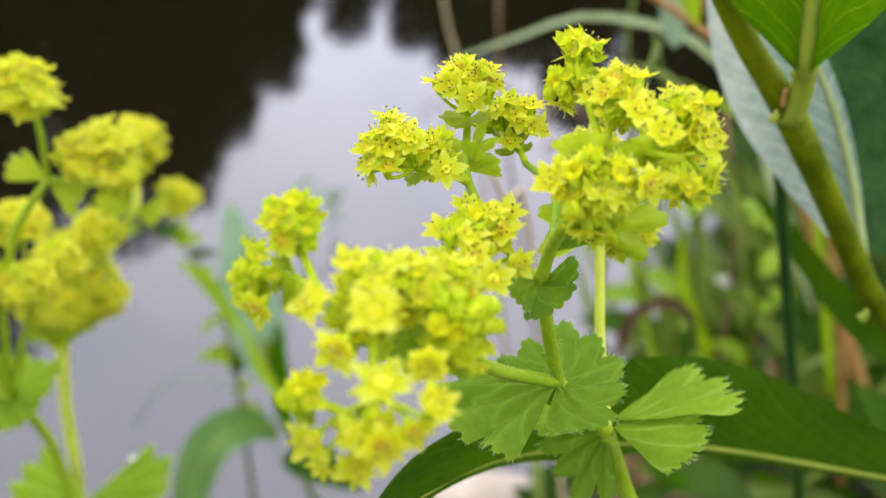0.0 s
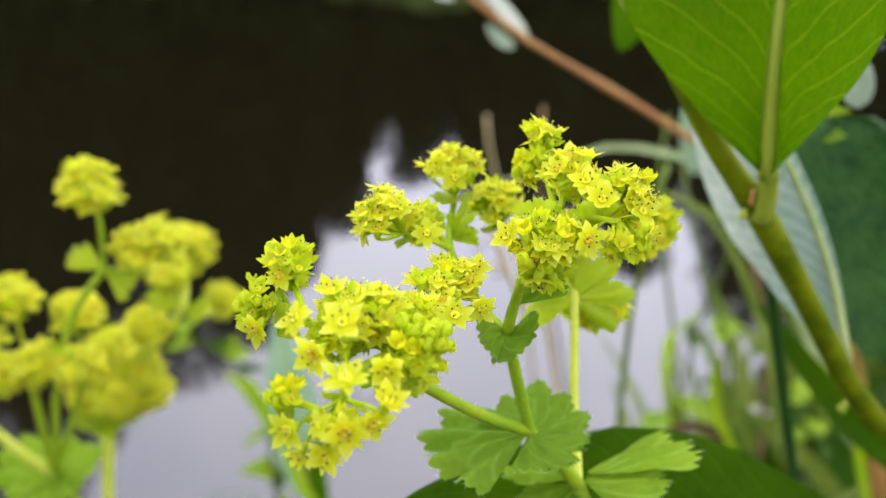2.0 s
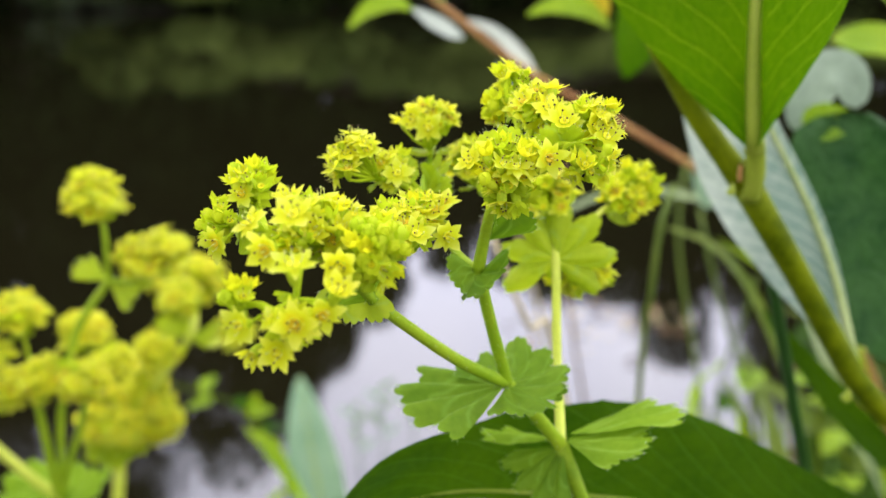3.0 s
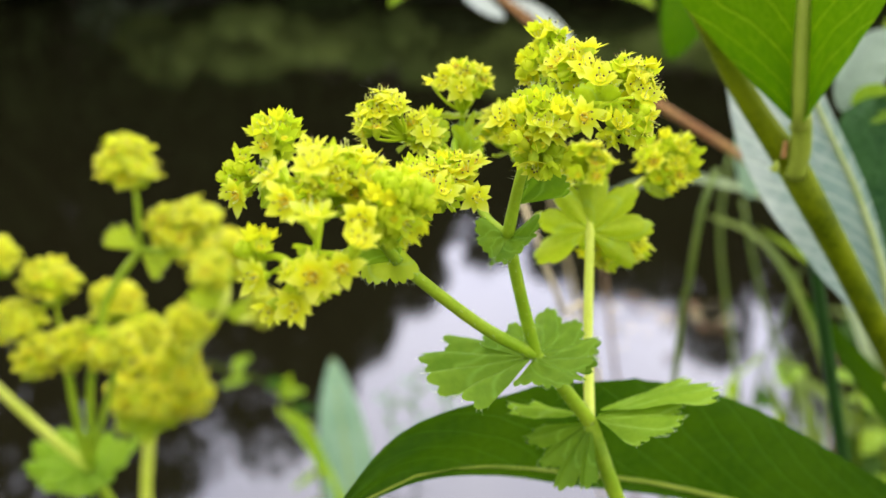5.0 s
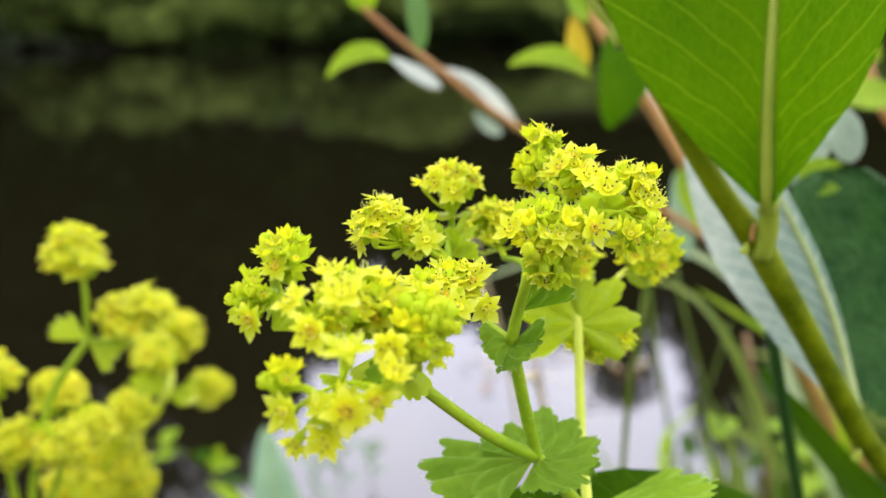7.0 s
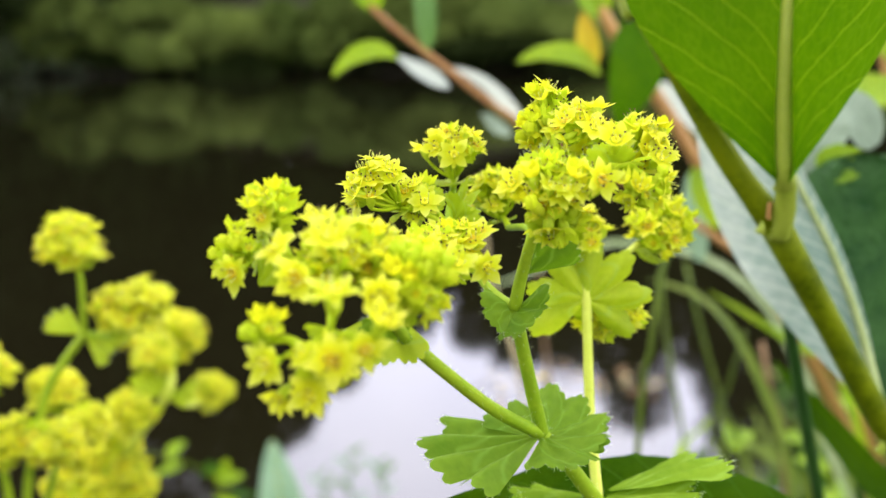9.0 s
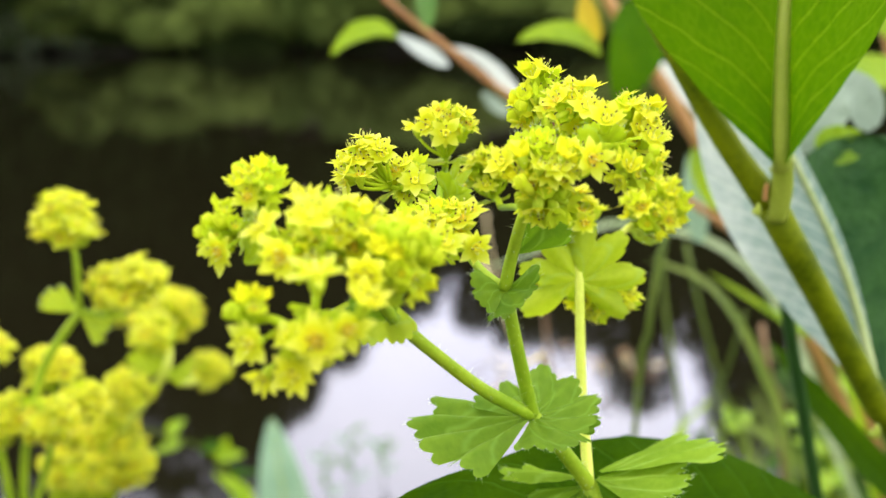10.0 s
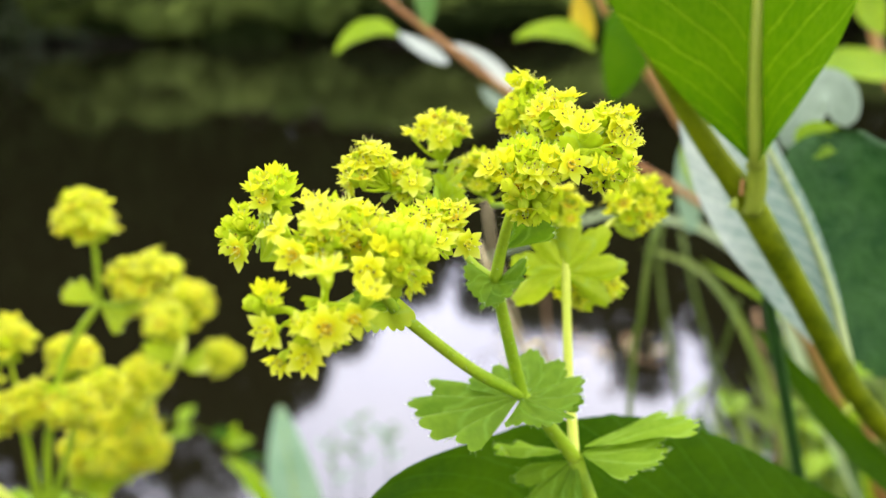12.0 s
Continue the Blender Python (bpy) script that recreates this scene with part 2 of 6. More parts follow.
def sepal_mat(name, heart, body, edge, through_light=0.5, spread=0.12):
    """A flower's sepals: warm round the nectar ring, lime along the blade, paler to the tips, each flower a little different."""
    m, t, out = node_mat(name)
    co = t.nodes.new("ShaderNodeTexCoord")
    sep = t.nodes.new("ShaderNodeSeparateXYZ")
    t.links.new(co.outputs["Object"], sep.inputs[0])
    r = math_node(t, "SQRT", math_node(t, "ADD", math_node(t, "POWER", sep.outputs[0], 2.0), math_node(t, "POWER", sep.outputs[1], 2.0)))
    grain = t.nodes.new("ShaderNodeTexNoise")
    grain.inputs["Scale"].default_value, grain.inputs["Detail"].default_value = 1500.0, 4
    t.links.new(co.outputs["Object"], grain.inputs["Vector"])
    f = math_node(t, "ADD", math_node(t, "MULTIPLY", r, 420.0), math_node(t, "MULTIPLY_ADD", grain.outputs["Fac"], 0.36, -0.18))
    ramp = t.nodes.new("ShaderNodeValToRGB")
    e = ramp.color_ramp.elements
    e[0].position, e[0].color = 0.22, (*heart, 1)
    e[1].position, e[1].color = 1.0, (*edge, 1)
    mid = e.new(0.42)
    mid.color = (*body, 1)
    t.links.new(f, ramp.inputs["Fac"])
    info = t.nodes.new("ShaderNodeObjectInfo")
    hsv = t.nodes.new("ShaderNodeHueSaturation")
    t.links.new(ramp.outputs["Color"], hsv.inputs["Color"])
    t.links.new(math_node(t, "MULTIPLY_ADD", info.outputs["Random"], spread * 0.28, 0.5 - spread * 0.12), hsv.inputs["Hue"])
    t.links.new(math_node(t, "MULTIPLY_ADD", info.outputs["Random"], -spread * 1.6, 1.0 + spread * 0.5), hsv.inputs["Value"])
    p = t.nodes.new("ShaderNodeBsdfPrincipled")
    p.inputs["Roughness"].default_value, p.inputs["Specular IOR Level"].default_value = 0.6, 0.15
    t.links.new(hsv.outputs[0], p.inputs["Base Color"])
    b = t.nodes.new("ShaderNodeBump")
    b.inputs["Strength"].default_value, b.inputs["Distance"].default_value = 0.4, 0.00008
    t.links.new(grain.outputs["Fac"], b.inputs["Height"])
    t.links.new(b.outputs[0], p.inputs["Normal"])
    tr = t.nodes.new("ShaderNodeBsdfTranslucent")
    t.links.new(hsv.outputs[0], tr.inputs["Color"])
    mx = t.nodes.new("ShaderNodeMixShader")
    mx.inputs[0].default_value = through_light
    t.links.new(p.outputs[0], mx.inputs[1])
    t.links.new(tr.outputs[0], mx.inputs[2])
    t.links.new(mx.outputs[0], out.inputs["Surface"])
    return m


SEPAL = sepal_mat("sepal_yellow_green", (0.79, 0.76, 0.022), (0.77, 0.79, 0.022), (0.91, 0.91, 0.19), 0.58, 0.06)
SEPAL_OLD = sepal_mat("sepal_golden", (0.81, 0.68, 0.022), (0.78, 0.79, 0.020), (0.91, 0.91, 0.16), 0.58, 0.06)
BUD = sepal_mat("bud_lime", (0.67, 0.75, 0.04), (0.57, 0.68, 0.015), (0.73, 0.81, 0.08), 0.5, 0.08)
DISC = plant_mat("nectar_disc", (0.70, 0.64, 0.012), (0.80, 0.74, 0.03), 900, 4000, 0.5, 0.15, spec=0.15, spread=0.3)
DISC_OLD = plant_mat("nectar_disc_orange", (0.60, 0.40, 0.012), (0.73, 0.54, 0.02), 900, 4000, 0.5, 0.15, spec=0.15, spread=0.3)
CUP = plant_mat("flower_cup_green", (0.46, 0.60, 0.012), (0.60, 0.72, 0.03), 500, 3000, 0.5, 0.35)
ANTHER = plant_mat("anther_brown", (0.03, 0.015, 0.006), (0.08, 0.035, 0.012), 900, 4000, 0.5, 0.0)
FILAMENT = plant_mat("filament_pale", (0.66, 0.70, 0.15), (0.76, 0.78, 0.26), 900, 4000, 0.5, 0.3, spec=0.15)
PEDICEL = plant_mat("flower_stalk_yellow_green", (0.48, 0.62, 0.014), (0.60, 0.72, 0.03), 500, 3000, 0.5, 0.3, spec=0.15)
STEM = plant_mat("stem_green", (0.23, 0.37, 0.012), (0.37, 0.50, 0.024), 150, 1500, 0.5, 0.15, spec=0.2)
STEM_PALE = plant_mat("stem_pale_green", (0.56, 0.64, 0.06), (0.70, 0.76, 0.12), 150, 1500, 0.45, 0.15)
HAIR = plant_mat("stem_hair", (0.55, 0.66, 0.36), (0.68, 0.76, 0.5), 900, 4000, 0.4, 0.4)
MANTLE = plant_mat("mantle_leaf", (0.110, 0.225, 0.010), (0.19, 0.32, 0.022), 90, 900, 0.6, 0.42, tint=(1.25, 1.15, 0.35), veins=11, slant=0.15,
                   vein_col=(0.28, 0.48, 0.08), vein_width=0.12, vein_mix=0.35, spec=0.14)
MANTLE_PALE = plant_mat("mantle_leaf_pale", (0.175, 0.315, 0.016), (0.265, 0.415, 0.030), 90, 900, 0.75, 0.42, tint=(1.25, 1.15, 0.4), veins=11, slant=0.15,
                        vein_col=(0.4, 0.6, 0.12), vein_width=0.16, vein_mix=0.35, spec=0.08)
BRACT = plant_mat("bract_leaf", (0.40, 0.53, 0.010), (0.53, 0.64, 0.025), 200, 1500, 0.55, 0.58, veins=7, slant=0.2,
                  vein_col=(0.45, 0.62, 0.10), vein_mix=0.5)
# one broad-leaf green in two copies: light and shade put into the colour
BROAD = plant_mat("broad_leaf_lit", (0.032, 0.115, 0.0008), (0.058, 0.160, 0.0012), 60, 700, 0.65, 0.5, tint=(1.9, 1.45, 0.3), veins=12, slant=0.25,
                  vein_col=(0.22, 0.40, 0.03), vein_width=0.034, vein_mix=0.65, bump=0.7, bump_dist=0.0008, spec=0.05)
BROAD_SHADED = plant_mat("broad_leaf_shaded", (0.017, 0.062, 0.0008), (0.038, 0.102, 0.0014), 60, 700, 0.6, 0.35, tint=(1.5, 1.2, 0.3), veins=18, slant=0.25,
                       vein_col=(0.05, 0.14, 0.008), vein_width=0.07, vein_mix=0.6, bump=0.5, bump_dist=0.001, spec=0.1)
WHITE_LEAF = plant_mat("leaf_underside_white", (0.56, 0.62, 0.55), (0.74, 0.79, 0.72), 60, 700, 0.65, 0.3, veins=12, slant=0.3,
                       vein_col=(0.7, 0.76, 0.66), vein_width=0.1)
PALE_GRASS = plant_mat("grass_pale", (0.22, 0.30, 0.12), (0.34, 0.42, 0.22), 60, 700, 0.5, 0.3)
PALE_LEAF = plant_mat("leaf_underside_pale", (0.26, 0.38, 0.32), (0.64, 0.70, 0.63), 45, 500, 0.65, 0.25, veins=18, slant=0.25,
                      vein_col=(0.68, 0.75, 0.62), vein_width=0.1, bump=0.5, bump_dist=0.0008)
BROAD_BLUE = plant_mat("broad_leaf_blue_green", (0.011, 0.056, 0.010), (0.042, 0.115, 0.026), 150, 700, 0.5, 0.3, bump=0.9, bump_dist=0.0012, spec=0.25)
GREY_LEAF = plant_mat("leaf_grey", (0.18, 0.25, 0.17), (0.32, 0.40, 0.30), 60, 700, 0.6, 0.25, veins=10, slant=0.4,
                      vein_col=(0.36, 0.44, 0.34), vein_width=0.1)
BLUE_LEAF = plant_mat("leaf_grey_green", (0.20, 0.34, 0.20), (0.30, 0.45, 0.28), 60, 700, 0.5, 0.3, veins=10, slant=0.5,
                      vein_col=(0.36, 0.5, 0.34), vein_width=0.1)
PETAL_WHITE = plant_mat("petal_white", (0.74, 0.74, 0.70), (0.82, 0.82, 0.78), 200, 2000, 0.6, 0.3)
FRESH_DULL = plant_mat("leaf_dull_green", (0.085, 0.19, 0.035), (0.14, 0.27, 0.065), 60, 700, 0.5, 0.4, veins=9, slant=0.5,
                       vein_col=(0.2, 0.34, 0.1), vein_width=0.08)
FRESH = plant_mat("leaf_fresh_green", (0.19, 0.35, 0.005), (0.31, 0.47, 0.012), 60, 700, 0.45, 0.55, tint=(1.3, 1.15, 0.5), veins=9, slant=0.5,
                  vein_col=(0.36, 0.6, 0.1), vein_width=0.08)
YELLOWED = plant_mat("leaf_yellowed", (0.55, 0.36, 0.012), (0.66, 0.52, 0.03), 60, 700, 0.5, 0.4, veins=9, slant=0.5, vein_col=(0.6, 0.55, 0.1), vein_width=0.08)
HERB = plant_mat("bank_herb_green", (0.014, 0.042, 0.002), (0.042, 0.092, 0.005), 30, 500, 0.6, 0.3, spec=0.15)
GRASS = plant_mat("grass_blade", (0.11, 0.18, 0.02), (0.20, 0.27, 0.045), 60, 700, 0.45, 0.35, veins=0)
STALK = plant_mat("shrub_stalk", (0.050, 0.080, 0.0006), (0.16, 0.20, 0.002), 160, 1500, 0.55, 0.08, spec=0.08)
STALK_DARK = plant_mat("rush_dark_green", (0.012, 0.05, 0.006), (0.024, 0.08, 0.010), 120, 1500, 0.35, 0.05)
RIB_PALE = plant_mat("leaf_midrib_pale", (0.38, 0.48, 0.16), (0.50, 0.58, 0.26), 150, 1500, 0.4, 0.2)
RIB = plant_mat("leaf_midrib", (0.26, 0.34, 0.025), (0.36, 0.43, 0.05), 150, 1500, 0.4, 0.2)
TWIG = plant_mat("twig_red_brown", (0.34, 0.15, 0.05), (0.46, 0.26, 0.08), 90, 900, 0.5, 0.0)
DRY = plant_mat("dry_litter", (0.16, 0.09, 0.045), (0.34, 0.22, 0.12), 60, 700, 0.8, 0.1)
DEAD = plant_mat("dead_leaf_brown", (0.030, 0.014, 0.005), (0.075, 0.036, 0.014), 60, 700, 0.8, 0.1)
STRAW = plant_mat("dry_straw", (0.42, 0.34, 0.18), (0.58, 0.48, 0.28), 60, 700, 0.7, 0.15)
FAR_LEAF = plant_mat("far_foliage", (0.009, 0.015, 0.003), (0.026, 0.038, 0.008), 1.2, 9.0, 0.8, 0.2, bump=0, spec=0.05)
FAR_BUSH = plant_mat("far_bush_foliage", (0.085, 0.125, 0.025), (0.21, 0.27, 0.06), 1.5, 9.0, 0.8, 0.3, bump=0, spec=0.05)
FAR_GREY = plant_mat("far_willow_foliage", (0.13, 0.18, 0.09), (0.26, 0.32, 0.18), 1.5, 9.0, 0.8, 0.3, bump=0, spec=0.05)
BARK = plant_mat("bark", (0.035, 0.028, 0.02), (0.09, 0.07, 0.05), 3.0, 25.0, 0.9, 0.0, bump=0.5, bump_dist=0.02)


def earth_mat():
    m, t, out = node_mat("bank_soil")
    col, fac = mottled(t, (0.022, 0.019, 0.010), (0.055, 0.047, 0.026), 9.0, 90.0, 0.0)
    p = t.nodes.new("ShaderNodeBsdfPrincipled")
    p.inputs["Roughness"].default_value = 0.85
    t.links.new(col, p.inputs["Base Color"])
    b = t.nodes.new("ShaderNodeBump")
    b.inputs["Strength"].default_value, b.inputs["Distance"].default_value = 0.8, 0.01
    t.links.new(fac, b.inputs["Height"])
    t.links.new(b.outputs[0], p.inputs["Normal"])
    t.links.new(p.outputs[0], out.inputs["Surface"])
    return m


def water_mat():
    m, t, out = node_mat("pond_water")
    co = t.nodes.new("ShaderNodeTexCoord")
    mp = t.nodes.new("ShaderNodeMapping")
    mp.inputs["Scale"].default_value = (1.0, 0.45, 1.0)
    t.links.new(co.outputs["Object"], mp.inputs["Vector"])
    n = t.nodes.new("ShaderNodeTexNoise")
    n.inputs["Scale"].default_value, n.inputs["Detail"].default_value = 5.0, 2.0
    t.links.new(mp.outputs[0], n.inputs["Vector"])
    b = t.nodes.new("ShaderNodeBump")
    b.inputs["Strength"].default_value, b.inputs["Distance"].default_value = 0.12, 0.01
    t.links.new(n.outputs["Fac"], b.inputs["Height"])
    g = t.nodes.new("ShaderNodeBsdfGlossy")
    g.inputs["Roughness"].default_value = 0.04
    g.inputs["Color"].default_value = (0.91, 0.895, 1.0, 1)
    d = t.nodes.new("ShaderNodeBsdfDiffuse")
    d.inputs["Color"].default_value = (0.007, 0.006, 0.0025, 1)
    fr = t.nodes.new("ShaderNodeFresnel")
    fr.inputs["IOR"].default_value = 1.95
    t.links.new(b.outputs[0], g.inputs["Normal"])
    t.links.new(b.outputs[0], fr.inputs["Normal"])
    mx = t.nodes.new("ShaderNodeMixShader")
    t.links.new(fr.outputs[0], mx.inputs[0])
    t.links.new(d.outputs[0], mx.inputs[1])
    t.links.new(g.outputs[0], mx.inputs[2])
    t.links.new(mx.outputs[0], out.inputs["Surface"])
    return m


def stone_mat():
    m, t, out = node_mat("pale_stone")
    col, fac = mottled(t, (0.40, 0.33, 0.28), (0.62, 0.54, 0.48), 30.0, 260.0, 0.1)
    p = t.nodes.new("ShaderNodeBsdfPrincipled")
    p.inputs["Roughness"].default_value = 0.8
    t.links.new(col, p.inputs["Base Color"])
    b = t.nodes.new("ShaderNodeBump")
    b.inputs["Strength"].default_value, b.inputs["Distance"].default_value = 0.6, 0.003
    t.links.new(fac, b.inputs["Height"])
    t.links.new(b.outputs[0], p.inputs["Normal"])
    t.links.new(p.outputs[0], out.inputs["Surface"])
    return m


EARTH, WATER, STONE = earth_mat(), water_mat(), stone_mat()


# ---- helpers for building ----
def part(name, bm, mats, parent=None, label="", smooth=True):
    """One mesh object from a bmesh, under a thing or a part (or on its own)."""
    me = bpy.data.meshes.new(name)
    bm.to_mesh(me)
    bm.free()
    for m in mats if isinstance(mats, (list, tuple)) else [mats]:
        me.materials.append(m)
    if smooth:
        me.polygons.foreach_set("use_smooth", [True] * len(me.polygons))
    ob = new(name, me)
    ob.parent = parent
    if label:
        ob["label"] = label
    return ob


def thing(name, label, category, group="", at=(0, 0, 0)):
    ob = new(name)
    ob.empty_display_size = 0.01
    ob.location = at
    return tagged(ob, label, category, group)


def local(parent, p):
    """World place to the parent's own place (things are only shifted, never turned)."""
    return Vector(p) - parent.location


def spline(pts, n):
    """n + 1 evenly spaced places on a smooth curve through pts."""
    P = [Vector(p) for p in pts]
    P = [P[0] * 2 - P[1]] + P + [P[-1] * 2 - P[-2]]
    k = len(P) - 3
    fine = []
    for i in range(k * 12 + 1):
        s = min(i / 12, k - 1e-6)
        j, u = int(s), s - int(s)
        a, b, c, d = P[j:j + 4]
        fine.append(0.5 * (2 * b + (c - a) * u + (2 * a - 5 * b + 4 * c - d) * u * u + (3 * b - a - 3 * c + d) * u ** 3))
    run = [0.0]
    for a, b in zip(fine, fine[1:]):
        run.append(run[-1] + (b - a).length)
    out, j = [], 0
    for i in range(n + 1):
        want = run[-1] * i / n
        while j < len(run) - 2 and run[j + 1] < want:
            j += 1
        gap = run[j + 1] - run[j]
        out.append(fine[j].lerp(fine[j + 1], (want - run[j]) / gap if gap else 0.0))
    return out


def tube(bm, pts, r0, r1, n=16, seg=8, mat=0, bulge=None, wobble=0.0):
    """A tapering round stem through pts."""
    C = spline(pts, n)
    rings = []
    side = None
    for i, c in enumerate(C):
        d = (C[min(i + 1, n)] - C[max(i - 1, 0)]).normalized()
        if side is None:
            side = d.orthogonal().normalized()
        side = (side - d * side.dot(d)).normalized()
        up = d.cross(side)
        r = r0 + (r1 - r0) * i / n
        if wobble:
            r *= 1 + wobble * noise.noise(c * 400)
        if bulge:
            for u, amount, wide in bulge:
                r *= 1 + amount * math.exp(-((i / n - u) / wide) ** 2)
        rings.append([bm.verts.new(c + (side * math.cos(a) + up * math.sin(a)) * r) for a in (2 * math.pi * k / seg for k in range(seg))])
    for a, b in zip(rings, rings[1:]):
        for k in range(seg):
            f = bm.faces.new((a[k], a[(k + 1) % seg], b[(k + 1) % seg], b[k]))
            f.material_index = mat
    for ring, flip in ((rings[0], True), (rings[-1], False)):
        f = bm.faces.new(ring[::-1] if flip else ring)
        f.material_index = mat


def hairs(bm, pts, r, count, length, rng, n=24):
    """Fine hairs that stand off a stem."""
    C = spline(pts, n)
    for _ in range(count):
        s = rng.random() * (n - 1)
        i = int(s)
        c = C[i].lerp(C[i + 1], s - i)
        d = (C[i + 1] - C[i]).normalized()
        o = d.orthogonal().normalized()
        o.rotate(Matrix.Rotation(rng.random() * 6.283, 3, d))
        tip = c + o * (r + length * rng.uniform(0.5, 1.1)) + d * length * rng.uniform(-0.3, 0.5)
        w = d.cross(o) * 0.00002
        w2 = d * 0.00002
        base = c + o * r * 0.9
        a, b, e = bm.verts.new(base + w), bm.verts.new(base - w), bm.verts.new(tip)
        g = bm.verts.new(base + w2)
        bm.faces.new((a, b, e))
        bm.faces.new((b, g, e))
        bm.faces.new((g, a, e))


def blade(bm, pts, width, normal, fold=0.25, n=28, m=10, tip=1.0, base=0.55, teeth=0, tooth=0.0, wave=0.0, mat=0, curl=0.0, seed=0, one_side=0, full=0.7):
    """A leaf blade along the midrib pts: normal gives the side that it shows, fold lifts its edges, wave ripples them."""
    C = spline(pts, n)
    uv = bm.loops.layers.uv.verify()
    N = Vector(normal).normalized()
    rows = []
    for i, c in enumerate(C):
        u = i / n
        d = (C[min(i + 1, n)] - C[max(i - 1, 0)]).normalized()
        nn = (N - d * N.dot(d)).normalized()
        side = d.cross(nn)
        w = width * 0.5 * (math.sin(math.pi * u ** base) ** full if 0 < u < 1 else 0.0) * (1 - (1 - tip) * u) + 1e-5
        row = []
        for j in range(m + 1):
            v = j / m * 2 - 1
            if one_side and v * one_side < 0:
                v *= 0.12
            ww = w
            if teeth and abs(v) > 0.8:
                ww = w * (1 + tooth * ((u * teeth) % 1.0 - 0.5))
            z = fold * abs(v) ** 1.4 * ww + curl * v * v * ww
            z += wave * width * abs(v) ** 1.5 * noise.noise(Vector((u * 6 + seed, v * 1.3, seed * 3.1)))
            z += 0.035 * width * noise.noise(Vector((u * 5, v * 2.5, seed * 7.7 + 4)))
            row.append((bm.verts.new(c + side * v * ww + nn * z), u, v * 0.5 + 0.5))
        rows.append(row)
    for a, b in zip(rows, rows[1:]):
        for j in range(m):
            q = (a[j], a[j + 1], b[j + 1], b[j])
            try:
                f = bm.faces.new([x[0] for x in q])
            except ValueError:
                continue
            f.material_index = mat
            for loop, x in zip(f.loops, q):
                loop[uv].uv = (x[1], x[2])


def rib(bm, pts, r, normal, lift, mat=0, n=20):
    C = spline(pts, n)
    N = Vector(normal).normalized()
    tube(bm, [c + N * lift for c in C[::2]], r, r * 0.2, n, 6, mat)


def fan_leaf(bm, base, ahead, normal, radius, spread=150, lobes=5, teeth=5, cup=0.2, pleat=0.07, seed=0, deep=0.12, hole=0.06, droop=0.0, rim=0, sharp=2.2):
    """A rounded, pleated, toothed leaf (lady's mantle) that spreads from its base like a fan."""
    x = Vector(ahead).normalized()
    z = Vector(normal)
    z = (z - x * z.dot(x)).normalized()
    y = z.cross(x)
    o = Vector(base)
    uv = bm.loops.layers.uv.verify()
    na, nr = lobes * teeth * 4, 9
    rng = random.Random(seed)
    wob = [rng.uniform(0.9, 1.08) for _ in range(lobes + 1)]
    rows = []
    for i in range(na + 1):
        s = i / na
        a = radians(spread) * (s - 0.5)
        q = (s * lobes) % 1.0 if i < na else 1.0
        lobe = min(int(s * lobes), lobes - 1)
        big = (1 - deep * (2 * abs(q - 0.5)) ** sharp) * wob[lobe]
        tt = (s * lobes * teeth) % 1.0
        saw = 0.965 + 0.07 * (1 - abs(2 * tt - 1) ** 2.2)
        rr = radius * big
        row = []
        for j in range(nr + 1):
            r = hole + (1 - hole) * j / nr
            rad = rr * r * (saw if j == nr else (1 + (saw - 1) * 0.3 if j == nr - 1 else 1))
            h = cup * radius * r * r + pleat * radius * r * math.cos(2 * math.pi * s * lobes) * -1
            h += 0.05 * radius * r * noise.noise(Vector((math.cos(a) * r * 3 + seed, math.sin(a) * r * 3, seed * 1.7)))
            h -= droop * radius * r * r * (0.5 - 0.5 * math.cos(a))
            row.append((bm.verts.new(o + x * math.cos(a) * rad + y * math.sin(a) * rad + z * h), s, r))
        rows.append(row)
    for a, b in zip(rows, rows[1:]):
        for j in range(nr):
            q = (a[j], a[j + 1], b[j + 1], b[j])
            f = bm.faces.new([k[0] for k in q])
            for loop, k in zip(f.loops, q):
                loop[uv].uv = (k[1] * lobes / 11, 0.5 + 0.5 * k[2])
    # short silky hairs along the rim
    for _ in range(rim):
        row = rows[rng.randrange(len(rows))]
        p, q = row[-1][0].co, row[-2][0].co
        out = (p - q).normalized() + Vector((rng.gauss(0, 0.35), rng.gauss(0, 0.35), rng.gauss(0, 0.35)))
        w = out.cross(z).normalized() * 0.00002
        w2 = out.cross(w).normalized() * 0.00002
        tip = bm.verts.new(p + out.normalized() * rng.uniform(0.0003, 0.0007))
        v = [bm.verts.new(p + w), bm.verts.new(p - w), bm.verts.new(p + w2)]
        for a, c in ((0, 1), (1, 2), (2, 0)):
            f = bm.faces.new((v[a], v[c], tip))
            f.material_index = 1


# ---- the setting: ground, water, far bank ----
def shore(x):
    """How far the near bank reaches out into the pond."""
    if x < 0.02:
        return 0.385 + 0.03 * math.sin(x * 9)
    d = x - 0.02
    return 0.385 + 1.9 * (1 - math.exp(-d * 1.28)) + 0.12 * d + 0.05 * math.sin(x * 5) * min(1.0, d * 1.5) + 0.03 * math.sin(x * 13) * min(1.0, d)


def ground_height(x, y):
    h = max(-0.4, min(0.09, (shore(x) - y) * 0.35))
    if y > 8.0:
        edge = 12.2 + 0.5 * math.sin(x * 0.5) + 0.25 * math.sin(x * 1.7 + 1)
        h = max(-0.4, min(1.6, (y - edge) * 0.35))
    if h > -0.3:
        h += 0.012 * noise.noise(Vector((x * 9, y * 9, 0))) * min(1.0, abs(h) * 30)
    return h


